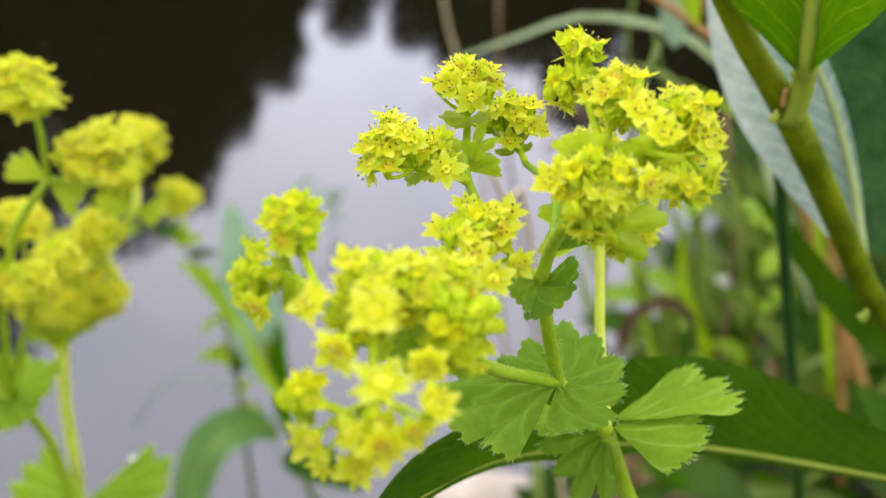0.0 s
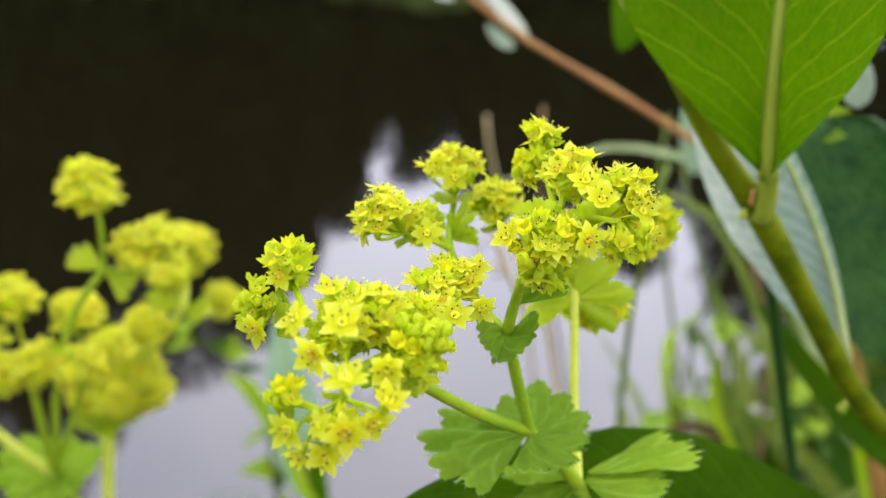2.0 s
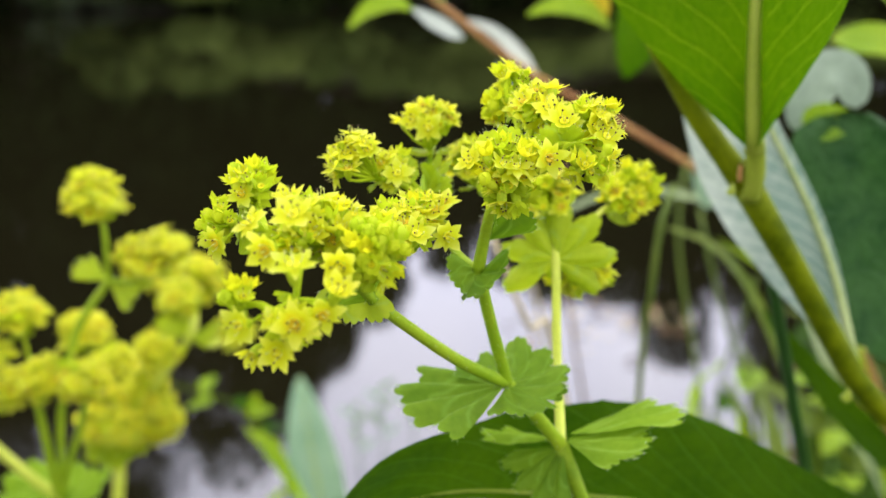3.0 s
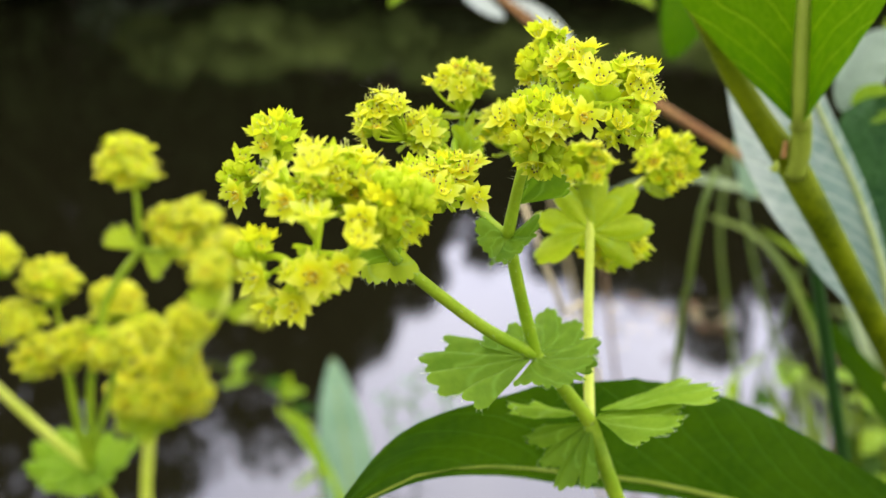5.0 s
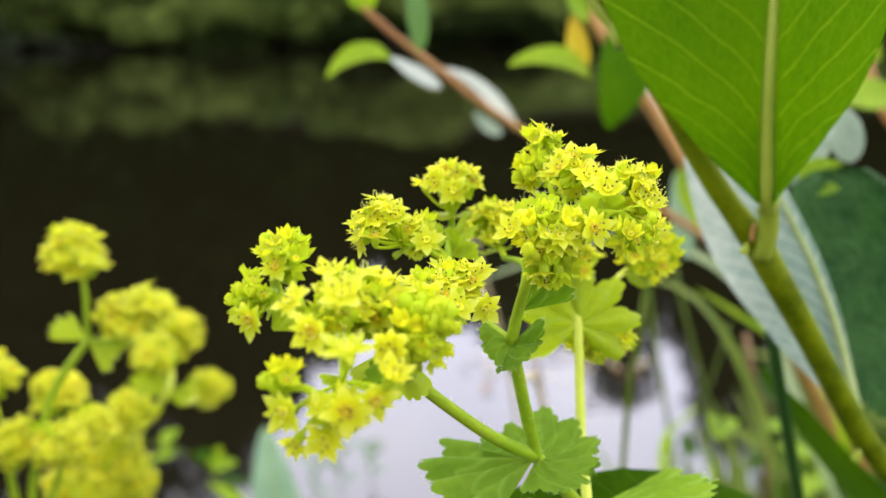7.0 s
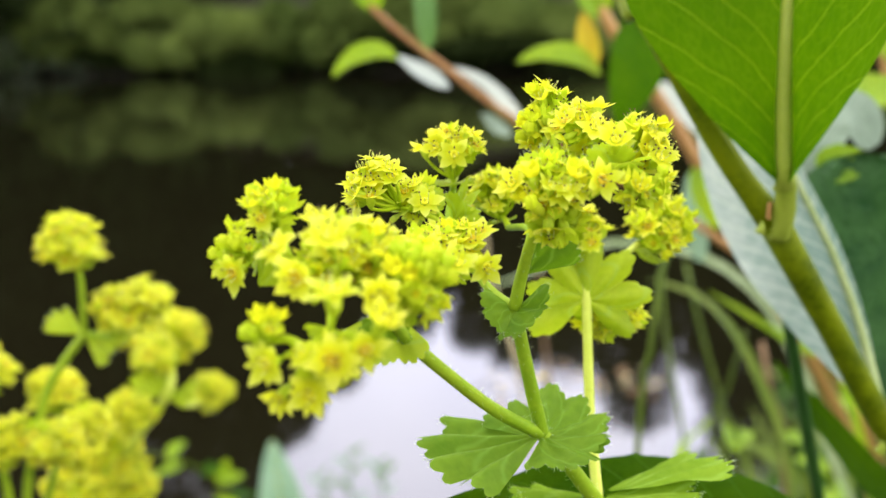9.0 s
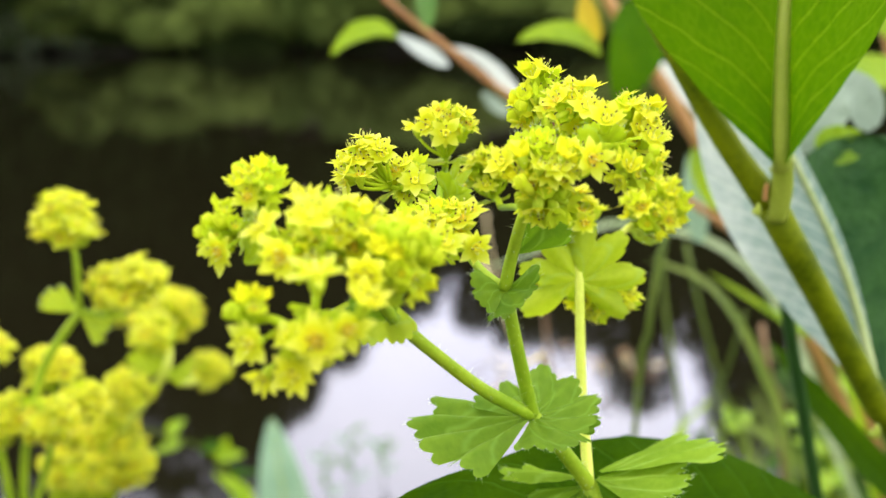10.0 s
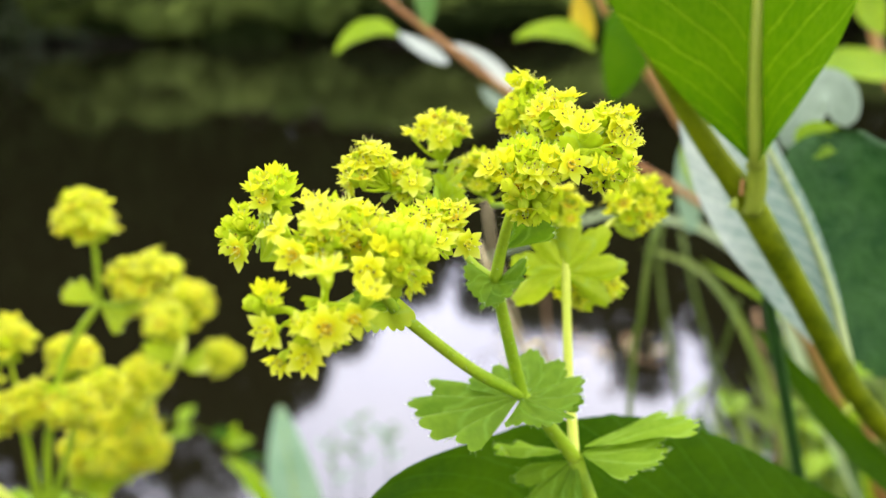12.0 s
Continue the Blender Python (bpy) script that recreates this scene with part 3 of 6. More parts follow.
def build_ground():
    xs = [-120, -60, -30] + [-20 + i for i in range(17)] + [-3 + 0.25 * i for i in range(9)] + [-0.8 + 0.05 * i for i in range(48)] \
        + [1.8, 2.2, 2.8, 3.5] + [4.5 + i for i in range(16)] + [30, 60, 120]
    ys = [-120, -40, -15, -6, -3, -1.5] + [-1 + 0.08 * i for i in range(45)] + [2.8, 3.3, 4, 5, 6, 7, 8, 9, 10] + [10.8 + 0.3 * i for i in range(16)] + [17, 20, 30, 60, 200, 900]
    bm = bmesh.new()
    V = [[bm.verts.new((x, y, ground_height(x, y))) for x in xs] for y in ys]
    for a, b in zip(V, V[1:]):
        for i in range(len(xs) - 1):
            bm.faces.new((a[i], a[i + 1], b[i + 1], b[i]))
    tagged(part("ground", bm, EARTH), "dark damp soil of the pond's banks and bed", "ground", kind="structure")
    bm = bmesh.new()
    xs = [-118, -60, -30, -15, -8, -4, -2, -1, -0.5, 0, 0.5, 1, 2, 4, 8, 15, 30, 60, 118]
    ys = [-0.2, 0.2, 0.5, 1, 2, 4, 7, 10, 13.6]
    V = [[bm.verts.new((x, y, 0)) for x in xs] for y in ys]
    for a, b in zip(V, V[1:]):
        for i in range(len(xs) - 1):
            bm.faces.new((a[i], a[i + 1], b[i + 1], b[i]))
    tagged(part("water", bm, WATER), "still dark pond water that mirrors trees and cloudy sky", "water", kind="structure")


build_ground()


def leaf_cloud(name, clumps, count, size, material, parent, seed):
    """Many small leaves spread over the shells of clumps (centre, radii)."""
    rng = np.random.RandomState(seed)
    vol = np.array([c[1][0] * c[1][1] + c[1][0] * c[1][2] for c in clumps])
    pick = rng.choice(len(clumps), count, p=vol / vol.sum())
    cen = np.array([c[0] for c in clumps])[pick]
    rad = np.array([c[1] for c in clumps])[pick]
    d = rng.normal(size=(count, 3))
    d /= np.linalg.norm(d, axis=1)[:, None]
    r = rng.uniform(0.2, 1.08, count) ** 0.6
    pos = cen + rad * d * r[:, None]
    ax = rng.normal(size=(count, 3))
    ax[:, 2] -= 0.5
    ax /= np.linalg.norm(ax, axis=1)[:, None]
    bx = np.cross(ax, rng.normal(size=(count, 3)))
    bx /= np.linalg.norm(bx, axis=1)[:, None]
    L = size * rng.uniform(0.6, 1.4, count)[:, None]
    W = L * 0.32
    quad = np.stack([pos - ax * L * 0.5, pos + bx * W, pos + ax * L * 0.5, pos - bx * W], 1).reshape(-1, 3)
    faces = np.arange(count * 4).reshape(-1, 4)
    me = bpy.data.meshes.new(name)
    me.from_pydata(quad.tolist(), [], faces.tolist())
    me.materials.append(material)
    ob = new(name, me)
    ob.parent = parent
    return ob


def far_tree(x, y, height, width, seed, leaves=2600, low=0.12, label="leafy broad tree on the far bank of the pond"):
    rng = random.Random(seed)
    root = thing("tree", label, "tree", "trees on the far bank", (x, y, ground_height(x, y) - 0.05))
    bm = bmesh.new()
    lean = Vector((rng.uniform(-0.1, 0.1) * height, rng.uniform(-0.1, 0.02) * height, 0))
    top = Vector((0, 0, height * 0.8)) + lean
    trunk = [Vector((0, 0, 0)), top * 0.35 + Vector((rng.uniform(-.1, .1), 0, 0)), top * 0.7, top]
    tube(bm, trunk, 0.035 * height, 0.008 * height, 12, 8, wobble=0.0)
    clumps = []
    for k in range(9):
        u = rng.uniform(0.15, 0.85)
        b = spline(trunk, 20)[int(u * 20)]
        a = rng.random() * 6.283
        reach = width * 0.5 * rng.uniform(0.4, 0.8) * (1.15 - 0.8 * u)
        e = b + Vector((math.cos(a) * reach, math.sin(a) * reach * 0.8, height * rng.uniform(0.0, 0.08)))
        tube(bm, [b, b.lerp(e, 0.5) + Vector((0, 0, 0.02 * height)), e], 0.012 * height, 0.003 * height, 6, 6)
        cr = width * rng.uniform(0.12, 0.2)
        clumps.append((e, (cr, cr * 0.8, cr * rng.uniform(0.6, 0.9))))
        clumps.append((b.lerp(e, 0.55) + Vector((0, 0, -0.06 * height)), (cr * 0.9, cr * 0.8, cr * 0.7)))
    for k in range(9):
        u = low + (0.9 - low) * k / 8
        cr = width * 0.5 * (1.0 - 0.55 * u)
        clumps.append((Vector((rng.uniform(-.06, .06) * width, -0.1 * width, height * u)) + lean * u, (cr, cr * 0.8, height * 0.09)))
    part("trunk", bm, BARK, root)
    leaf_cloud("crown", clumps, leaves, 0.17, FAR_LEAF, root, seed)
    return root


def far_bush(x, y, height, width, seed, leaves=1500, material=None, rise=0.35):
    rng = random.Random(seed)
    root = thing("bush", "low bush overhanging the pond's far edge, the near-black ones standing in for shade", "bush", "bushes along the far bank", (x, y, max(0.0, ground_height(x, y)) - 0.03))
    bm = bmesh.new()
    clumps = []
    for k in range(7):
        a = rng.random() * 6.283
        e = Vector((math.cos(a) * width * 0.4, math.sin(a) * width * 0.25 - 0.1, height * rng.uniform(rise, 0.85)))
        tube(bm, [(0, 0, 0), e * 0.5 + Vector((0, 0, 0.1 * height)), e], 0.02, 0.006, 6, 6)
        cr = width * rng.uniform(0.18, 0.3)
        clumps.append((e, (cr, cr * 0.8, height * 0.28)))
    part("main_stem", bm, BARK, root)
    leaf_cloud("foliage", clumps, leaves, 0.11, material or FAR_BUSH, root, seed)


# trees by the angle at which they stand round the pond's far side, with their tops' elevation
#     azimuth, distance, elevation, width, leaves
for k, (az, dist, el, wide, leaves) in enumerate([
        (-35, 14.5, 34, 5.0, 12000), (-29.5, 14.0, 31, 4.4, 12000), (-25, 14.5, 27.5, 3.4, 9000), (-22.5, 15.0, 23.0, 2.6, 9000), (-19.7, 15.3, 21.0, 2.2, 9000), (-17.6, 15.6, 18.2, 1.8, 9000),
        (-15.5, 16, 16.8, 1.6, 9000), (-13.5, 16.5, 15.2, 1.6, 9000), (-11.0, 17, 13.2, 1.7, 9000), (-7.3, 18, 10.6, 2.0, 5000), (-5.0, 18, 11.2, 1.6, 5500), (-3.0, 17, 11.8, 1.6, 6000),
        (-0.4, 16.5, 12.0, 2.0, 6500), (2.6, 16, 13.2, 2.0, 7000), (5.6, 16, 15.8, 2.1, 7000), (8.6, 15.5, 19.0, 2.2, 7000), (11.8, 15.2, 19.0, 2.4, 6500), (15.5, 15, 21.5, 2.8, 6000),
        (20, 15, 24, 3.6, 6500), (26, 15, 27, 4.4, 7000), (33, 15, 30, 5.0, 7000)]):
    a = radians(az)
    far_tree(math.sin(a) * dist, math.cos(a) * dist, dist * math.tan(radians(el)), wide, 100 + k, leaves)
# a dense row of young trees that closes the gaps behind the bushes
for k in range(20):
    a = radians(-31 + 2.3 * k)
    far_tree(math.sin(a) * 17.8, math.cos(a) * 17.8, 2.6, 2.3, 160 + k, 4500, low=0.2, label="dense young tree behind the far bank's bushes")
rng = random.Random(5)
for k in range(22):
    x = -9.5 + k * 0.85 + rng.uniform(-0.25, 0.25)
    far_bush(x, 12.3 + 0.5 * math.sin(x * 0.5) + rng.uniform(-0.1, 0.4), rng.uniform(0.64, 0.9), rng.uniform(1.3, 1.9), 300 + k, 5000, FAR_GREY if k in (3, 4) else FAR_BUSH, 0.28)
    # added low row in near-black leaves: stands in for shade beneath the overhang
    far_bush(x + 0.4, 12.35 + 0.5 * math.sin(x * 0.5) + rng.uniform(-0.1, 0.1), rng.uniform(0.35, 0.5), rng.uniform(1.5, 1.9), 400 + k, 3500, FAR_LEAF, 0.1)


# ---- lady's mantle: flowers, heads, plants ----
MM = 0.001


def petal(bm, a, length, half, lift, bend, mat, r0=0.50):
    """One pointed sepal: a small folded sheet with thickness towards its base. lift: degrees above flat; bend: how far its tip turns in."""
    ca, sa = math.cos(a), math.sin(a)
    prof = ((0.0, 0.70), (0.27, 1.0), (0.54, 0.88), (0.79, 0.46), (1.0, 0.02))
    rows = []
    r, z, ang = r0, 0.0, radians(lift)
    last = 0.0
    for s, w in prof:
        step = (s - last) * length
        last = s
        ang_s = ang + radians(bend) * s
        r += math.cos(ang_s) * step
        z += math.sin(ang_s) * step
        h = half * w
        dip = -0.10 * w
        row = []
        for k, off in ((-1, 0.0), (0, dip), (1, 0.0)):
            zz = z + off * math.cos(ang_s)
            rr = r - off * math.sin(ang_s)
            row.append(bm.verts.new(((rr * ca - h * k * sa) * MM, (rr * sa + h * k * ca) * MM, zz * MM)))
        rows.append(row)
    for p, q in zip(rows, rows[1:]):
        for k in range(2):
            f = bm.faces.new((p[k], p[k + 1], q[k + 1], q[k]))
            f.material_index = mat


def lathe(bm, prof, mat, seg=10):
    rings = [[bm.verts.new((r * math.cos(6.28319 * k / seg) * MM, r * math.sin(6.28319 * k / seg) * MM, z * MM)) for k in range(seg)] for r, z in prof]
    for a, b in zip(rings, rings[1:]):
        for k in range(seg):
            f = bm.faces.new((a[k], a[(k + 1) % seg], b[(k + 1) % seg], b[k]))
            f.material_index = mat


def flower_mesh(seed, lift, bend, size=1.0, stamens=True, sepal=None):
    rng = random.Random(seed)
    bm = bmesh.new()
    for k in range(8):
        a = k * math.pi / 4 + rng.uniform(-0.07, 0.07)
        big = k % 2 == 0
        petal(bm, a, (1.64 if big else 1.40) * rng.uniform(0.86, 1.14), (0.60 if big else 0.38) * rng.uniform(0.9, 1.1),
              lift + rng.uniform(-10, 10) - (0 if big else 9), bend + rng.uniform(-14, 14), 0, 0.50 if big else 0.46)
    # cup below, nectar ring and mouth above
    lathe(bm, ((0.10, -1.75), (0.30, -1.5), (0.50, -1.05), (0.58, -0.55), (0.52, -0.05), (0.48, 0.03)), 2)
    lathe(bm, ((0.48, 0.03), (0.44, 0.10), (0.34, 0.12), (0.22, 0.06), (0.12, -0.12), (0.02, -0.2)), 1)
    if stamens:
        for k in range(4):
            a = k * math.pi / 2 + math.pi / 4 + rng.uniform(-0.2, 0.2)
            c = Vector((math.cos(a), math.sin(a), 0))
            h = rng.uniform(0.6, 1.05)
            p0, p1 = c * 0.48 + Vector((0, 0, 0.1)), c * (0.5 + rng.uniform(-0.1, 0.3)) + Vector((0, 0, h))
            tube(bm, [p0 * MM, (p0.lerp(p1, 0.5) + c * 0.08) * MM, p1 * MM], 0.05 * MM, 0.035 * MM, 3, 4, 3)
            dark = rng.random() < 0.5
            made = bmesh.ops.create_icosphere(bm, subdivisions=1, radius=(0.115 if dark else 0.11) * MM, matrix=Matrix.Translation(p1 * MM))
            for v in made["verts"]:
                for f in v.link_faces:
                    f.material_index = 4 if dark else 3
        tube(bm, [(0, 0, -0.1 * MM), (0, 0.05 * MM, 0.3 * MM), (0.05 * MM, 0.08 * MM, 0.55 * MM)], 0.05 * MM, 0.07 * MM, 3, 4, 3)
    bmesh.ops.scale(bm, vec=(size, size, size), verts=bm.verts)
    me = bpy.data.meshes.new("flower")
    bm.to_mesh(me)
    bm.free()
    for m in (sepal or SEPAL, DISC_OLD if sepal is SEPAL_OLD else DISC, CUP, FILAMENT, ANTHER):
        me.materials.append(m)
    me.polygons.foreach_set("use_smooth", [True] * len(me.polygons))
    return me


def bud_mesh(seed, size=1.0):
    rng = random.Random(seed)
    bm = bmesh.new()
    for k in range(8):
        a = k * math.pi / 4 + rng.uniform(-0.05, 0.05)
        big = k % 2 == 0
        petal(bm, a, 1.25 if big else 0.9, 0.52 if big else 0.34, 56 + rng.uniform(-6, 10) if big else 44, 72 if big else 40, 0, 0.42 if big else 0.47)
    lathe(bm, ((0.10, -1.55), (0.30, -1.3), (0.48, -0.9), (0.54, -0.45), (0.44, 0.0), (0.30, 0.25), (0.02, 0.3)), 0)
    bmesh.ops.scale(bm, vec=(size, size, size), verts=bm.verts)
    me = bpy.data.meshes.new("flower_bud")
    bm.to_mesh(me)
    bm.free()
    me.materials.append(BUD)
    me.polygons.foreach_set("use_smooth", [True] * len(me.polygons))
    return me


OPEN_FLOWERS = [flower_mesh(10 + k, (8, 14, 22, 4, 16, 28)[k % 6], (6, -8, 10, -14, 0, 14)[k % 6], 1.0, True, SEPAL if k % 4 else SEPAL_OLD) for k in range(9)]
HALF_OPEN = [flower_mesh(40 + k, 42 + 6 * (k % 4), 18, 0.92, k % 2 == 0, SEPAL if k % 3 == 0 else BUD) for k in range(6)]
BUDS = [bud_mesh(60 + k, 0.95 + 0.08 * k) for k in range(4)]


def turned(d, spin):
    """A turn that takes z to d."""
    q = Vector((0, 0, 1)).rotation_difference(Vector(d).normalized())
    return q.to_matrix().to_4x4() @ Matrix.Rotation(spin, 4, "Z")


def put_flower(head, mesh, p, d, spin, size):
    name = "flower_bud" if mesh in BUDS else "flower"
    ob = new(name, mesh)
    ob.parent = head
    ob.matrix_basis = Matrix.Translation(p) @ turned(d, spin) @ Matrix.Scale(size, 4)
    return ob


def flower_head(plant, centre, axis, radius, count, seed, base, opened=0.6, half=0.28, size=1.0, wrap=-0.25, bracts=3, heroes=(), flat=1.0, dense=1.75, up=0.85):
    """A rounded head of small flowers on short stalks. radius in mm; base: where its stalks spring from; wrap: how far it closes below."""
    rng = random.Random(seed)
    C, B = local(plant, centre), local(plant, base)
    ax = Vector(axis).normalized()
    R = radius * MM
    fork = C - ax * R * 0.75
    bm = bmesh.new()
    tube(bm, [B, B.lerp(fork, 0.5) + Vector((0, 0, 0.0004)), fork], 0.42 * MM, 0.32 * MM, 8, 6)
    items = []
    for p, d, s in heroes:
        d = Vector(d).normalized()
        if d.z > 0.12:
            d = (d + Vector((0, 0.12, 0.55))).normalized()
        items.append((local(plant, p), d, OPEN_FLOWERS[rng.randrange(len(OPEN_FLOWERS))], s))
    turn = turned(ax, rng.random() * 6.28)
    count = round(count * dense)
    for i in range(count):
        c = 1 - (1 - wrap) * (i + 0.5) / count
        a = i * 2.39996 + rng.uniform(-0.35, 0.35)
        s = math.sqrt(max(0.0, 1 - c * c))
        d = (turn @ Vector((s * math.cos(a), s * math.sin(a), c))).normalized()
        p = C + (d - ax * d.dot(ax) * (1 - flat)) * R * rng.uniform(0.62, 1.12)
        if any((p - q[0]).length < (0.95 if q[3] < 0.93 else 1.45) * MM for q in items):
            continue
        q = rng.random()
        mesh = rng.choice(OPEN_FLOWERS) if q < opened else rng.choice(HALF_OPEN) if q < opened + half + 0.2 else rng.choice(BUDS)
        face = (d + Vector((rng.gauss(0, 0.36), rng.gauss(0, 0.36), rng.gauss(0, 0.36) + (up if d.z > -0.3 else 0.0)))).normalized()
        items.append((p, face, mesh, size * rng.uniform(0.85, 1.1)))
    head_parts = []
    for p, d, mesh, s in items:
        end = p - d * 1.6 * MM * s
        mid = fork.lerp(end, 0.5) + (end - C) * 0.12
        tube(bm, [fork, mid, end], 0.24 * MM, 0.17 * MM, 5, 6)
        head_parts.append((mesh, p, d, s))
    head = part("flower_head", bm, PEDICEL, plant)
    for mesh, p, d, s in head_parts:
        put_flower(head, mesh, p, d, rng.random() * 6.28, s)
    for k in range(bracts):
        b = bmesh.new()
        a = 6.28 * k / bracts + rng.random()
        d = turn @ Vector((math.cos(a), math.sin(a), -0.25))
        fan_leaf(b, fork - ax * 0.4 * MM, d, ax - d * 0.2, rng.uniform(1.6, 2.8) * MM * (0.7 + radius * 0.12), 120, 3, 3, 0.25, 0.05, seed + k)
        part("bract", b, BRACT, head)
    return head


def stem(plant, pts, r0, r1, name="stem", mat=None, hair=0, hair_len=0.7, seed=1, n=22, bulge=None, seg=10):
    L = [local(plant, p) for p in pts]
    bm = bmesh.new()
    tube(bm, L, r0 * MM, r1 * MM, n, seg, 0, bulge, 0.05)
    if hair:
        first = len(bm.faces)
        hairs(bm, L, (r0 + r1) * 0.5 * MM, hair, hair_len * MM, random.Random(seed))
        bm.faces.ensure_lookup_table()
        for f in bm.faces[first:]:
            f.material_index = 1
    return part(name, bm, [mat or STEM, HAIR], plant)


def mantle_leaf(plant, base, ahead, normal, radius, spread=150, lobes=5, teeth=5, cup=0.2, seed=0, mat=None, droop=0.0, stalk=None, pleat=0.07, deep=0.12, sharp=2.2):
    bm = bmesh.new()
    fan_leaf(bm, local(plant, base), ahead, normal, radius * MM, spread, lobes, teeth, cup, pleat, seed, deep, droop=droop, rim=round(radius * 9), sharp=sharp)
    if stalk:
        tube(bm, [local(plant, stalk), local(plant, base)], 0.8 * MM, 0.6 * MM, 6, 6)
    return part("leaf", bm, [mat or MANTLE, HAIR], plant)


def main_plant():
    plant = thing("lady_mantle", "lady's mantle in full lime-yellow flower with pleated toothed leaves", "plant", "lady's mantle plants", (0.04, 0.14, 0.08))
    node, low = (0.0120, 0.0937, 0.3296), (0.0182, 0.0980, 0.3199)
    br, left = (0.0093, 0.0885, 0.3448), (0.0001, 0.0766, 0.3450)
    stem(plant, [(0.04, 0.14, 0.07), (0.0349, 0.1127, 0.2515), (0.0213, 0.1013, 0.3095), low], 1.1, 0.95, hair=90)
    stem(plant, [low, (0.0149, 0.0950, 0.3256), node], 0.9, 0.8, hair=60)
    stem(plant, [node, (0.0073, 0.0881, 0.3343), (0.0032, 0.0813, 0.3403), left], 0.72, 0.62, hair=90, seed=2)
    stem(plant, [node, (0.0106, 0.0909, 0.3371), br], 0.75, 0.66, hair=90, seed=3)
    stem(plant, [br, (0.0101, 0.0876, 0.3487), (0.0115, 0.0854, 0.3535), (0.0142, 0.0878, 0.3582)], 0.66, 0.5, hair=60, seed=4)
    stem(plant, [low, (0.0174, 0.1046, 0.3288), (0.0170, 0.1094, 0.3410), (0.0165, 0.1108, 0.3449)], 0.66, 0.55, mat=STEM_PALE, hair=40, seed=5)
    stem(plant, [left, (-0.0007, 0.0743, 0.3474), (-0.0016, 0.0722, 0.3501)], 0.6, 0.45, hair=30, seed=6)
    stem(plant, [br, (0.0062, 0.0916, 0.3465), (0.0023, 0.0960, 0.3514), (0.0019, 0.1037, 0.3545)], 0.5, 0.4, seed=7)
    stem(plant, [(0.0170, 0.1092, 0.3403), (0.0205, 0.1133, 0.3438), (0.0235, 0.1165, 0.3458)], 0.45, 0.4, mat=STEM_PALE, seed=8)
    # leaves round the two joints
    mantle_leaf(plant, node, (-0.95, -0.28, -0.10), (0.05, -0.12, 0.98), 12.4, 96, 4, 4, 0.0, 1, droop=0.22)
    mantle_leaf(plant, node, (0.8, -0.55, -0.12), (0.1, -0.25, 1), 7.5, 140, 4, 4, 0.12, 2)
    mantle_leaf(plant, node, (0.8, 0.6, 0.12), (-0.1, -0.45, 0.9), 7.4, 120, 4, 4, 0.1, 3)
    mantle_leaf(plant, node, (-0.5, 0.85, 0.1), (0.1, -0.4, 0.9), 7.0, 100, 3, 4, 0.1, 4)
    # a leaf folded along its middle: far half level, near half sloping down
    mantle_leaf(plant, (0.0187, 0.0985, 0.3210), (0.9, 0.40, 0.14), (-0.16, 0.2, 0.95), 14.2, 62, 3, 5, 0.0, 5, MANTLE_PALE, pleat=0.03, deep=0.07)
    mantle_leaf(plant, (0.0186, 0.0984, 0.3206), (0.9, -0.34, 0.16), (-0.16, 0.0, 0.98), 10.4, 84, 3, 5, 0.0, 6, MANTLE_PALE, pleat=0.03, deep=0.07)
    mantle_leaf(plant, low, (-0.48, -0.12, -0.86), (-0.55, -0.75, 0.2), 8.4, 100, 4, 4, 0.10, 7, deep=0.2)
    mantle_leaf(plant, (0.0176, 0.0982, 0.3206), (-0.94, 0.22, -0.06), (0.1, 0.28, 0.95), 8.8, 74, 3, 5, 0.0, 8, MANTLE_PALE)
    # small leaves where the branches fork
    mantle_leaf(plant, br, (0.55, -0.6, -0.05), (0.1, -0.8, 0.55), 4.4, 150, 3, 3, 0.1, 9)
    mantle_leaf(plant, br, (-0.75, -0.5, -0.2), (0.0, -0.8, 0.6), 3.6, 130, 3, 3, 0.1, 10)
    mantle_leaf(plant, (0.0102, 0.0875, 0.3484), (0.75, 0.05, 0.75), (0.3, -0.85, 0.2), 6.0, 70, 2, 4, 0.0, 11)
    mantle_leaf(plant, left, (-0.35, -0.45, 0.75), (0.3, -0.9, 0.2), 5.5, 110, 3, 4, 0.1, 12)
    mantle_leaf(plant, (-0.0027, 0.0731, 0.3505), (-0.6, -0.2, 0.75), (0.1, -0.9, 0.3), 5.0, 120, 3, 4, 0.1, 13)
    mantle_leaf(plant, (0.0170, 0.1090, 0.3405), (0.05, 0.1, 1.0), (0.0, -0.95, 0.1), 7.6, 290, 7, 4, -0.15, 14, BRACT, pleat=0.06, deep=0.38, sharp=1.5)
    mantle_leaf(plant, (0.0023, 0.0988, 0.3514), (0.55, -0.2, 0.8), (-0.2, -0.9, 0.2), 3.4, 110, 3, 3, 0.1, 15, BRACT)
    mantle_leaf(plant, (0.0021, 0.1004, 0.3525), (0.85, -0.2, 0.55), (-0.3, -0.8, 0.5), 4.2, 100, 3, 3, 0.1, 16, BRACT, deep=0.5, sharp=1.2)
    # flower heads of the left branch
    lb = (-0.0016, 0.0722, 0.3501)
    flower_head(plant, (-0.0112, 0.0757, 0.3566), (0.0, -0.2, 1), 2.0, 17, 1, (-0.0085, 0.0710, 0.3530), 0.12, 0.55, size=0.82, wrap=-0.3)
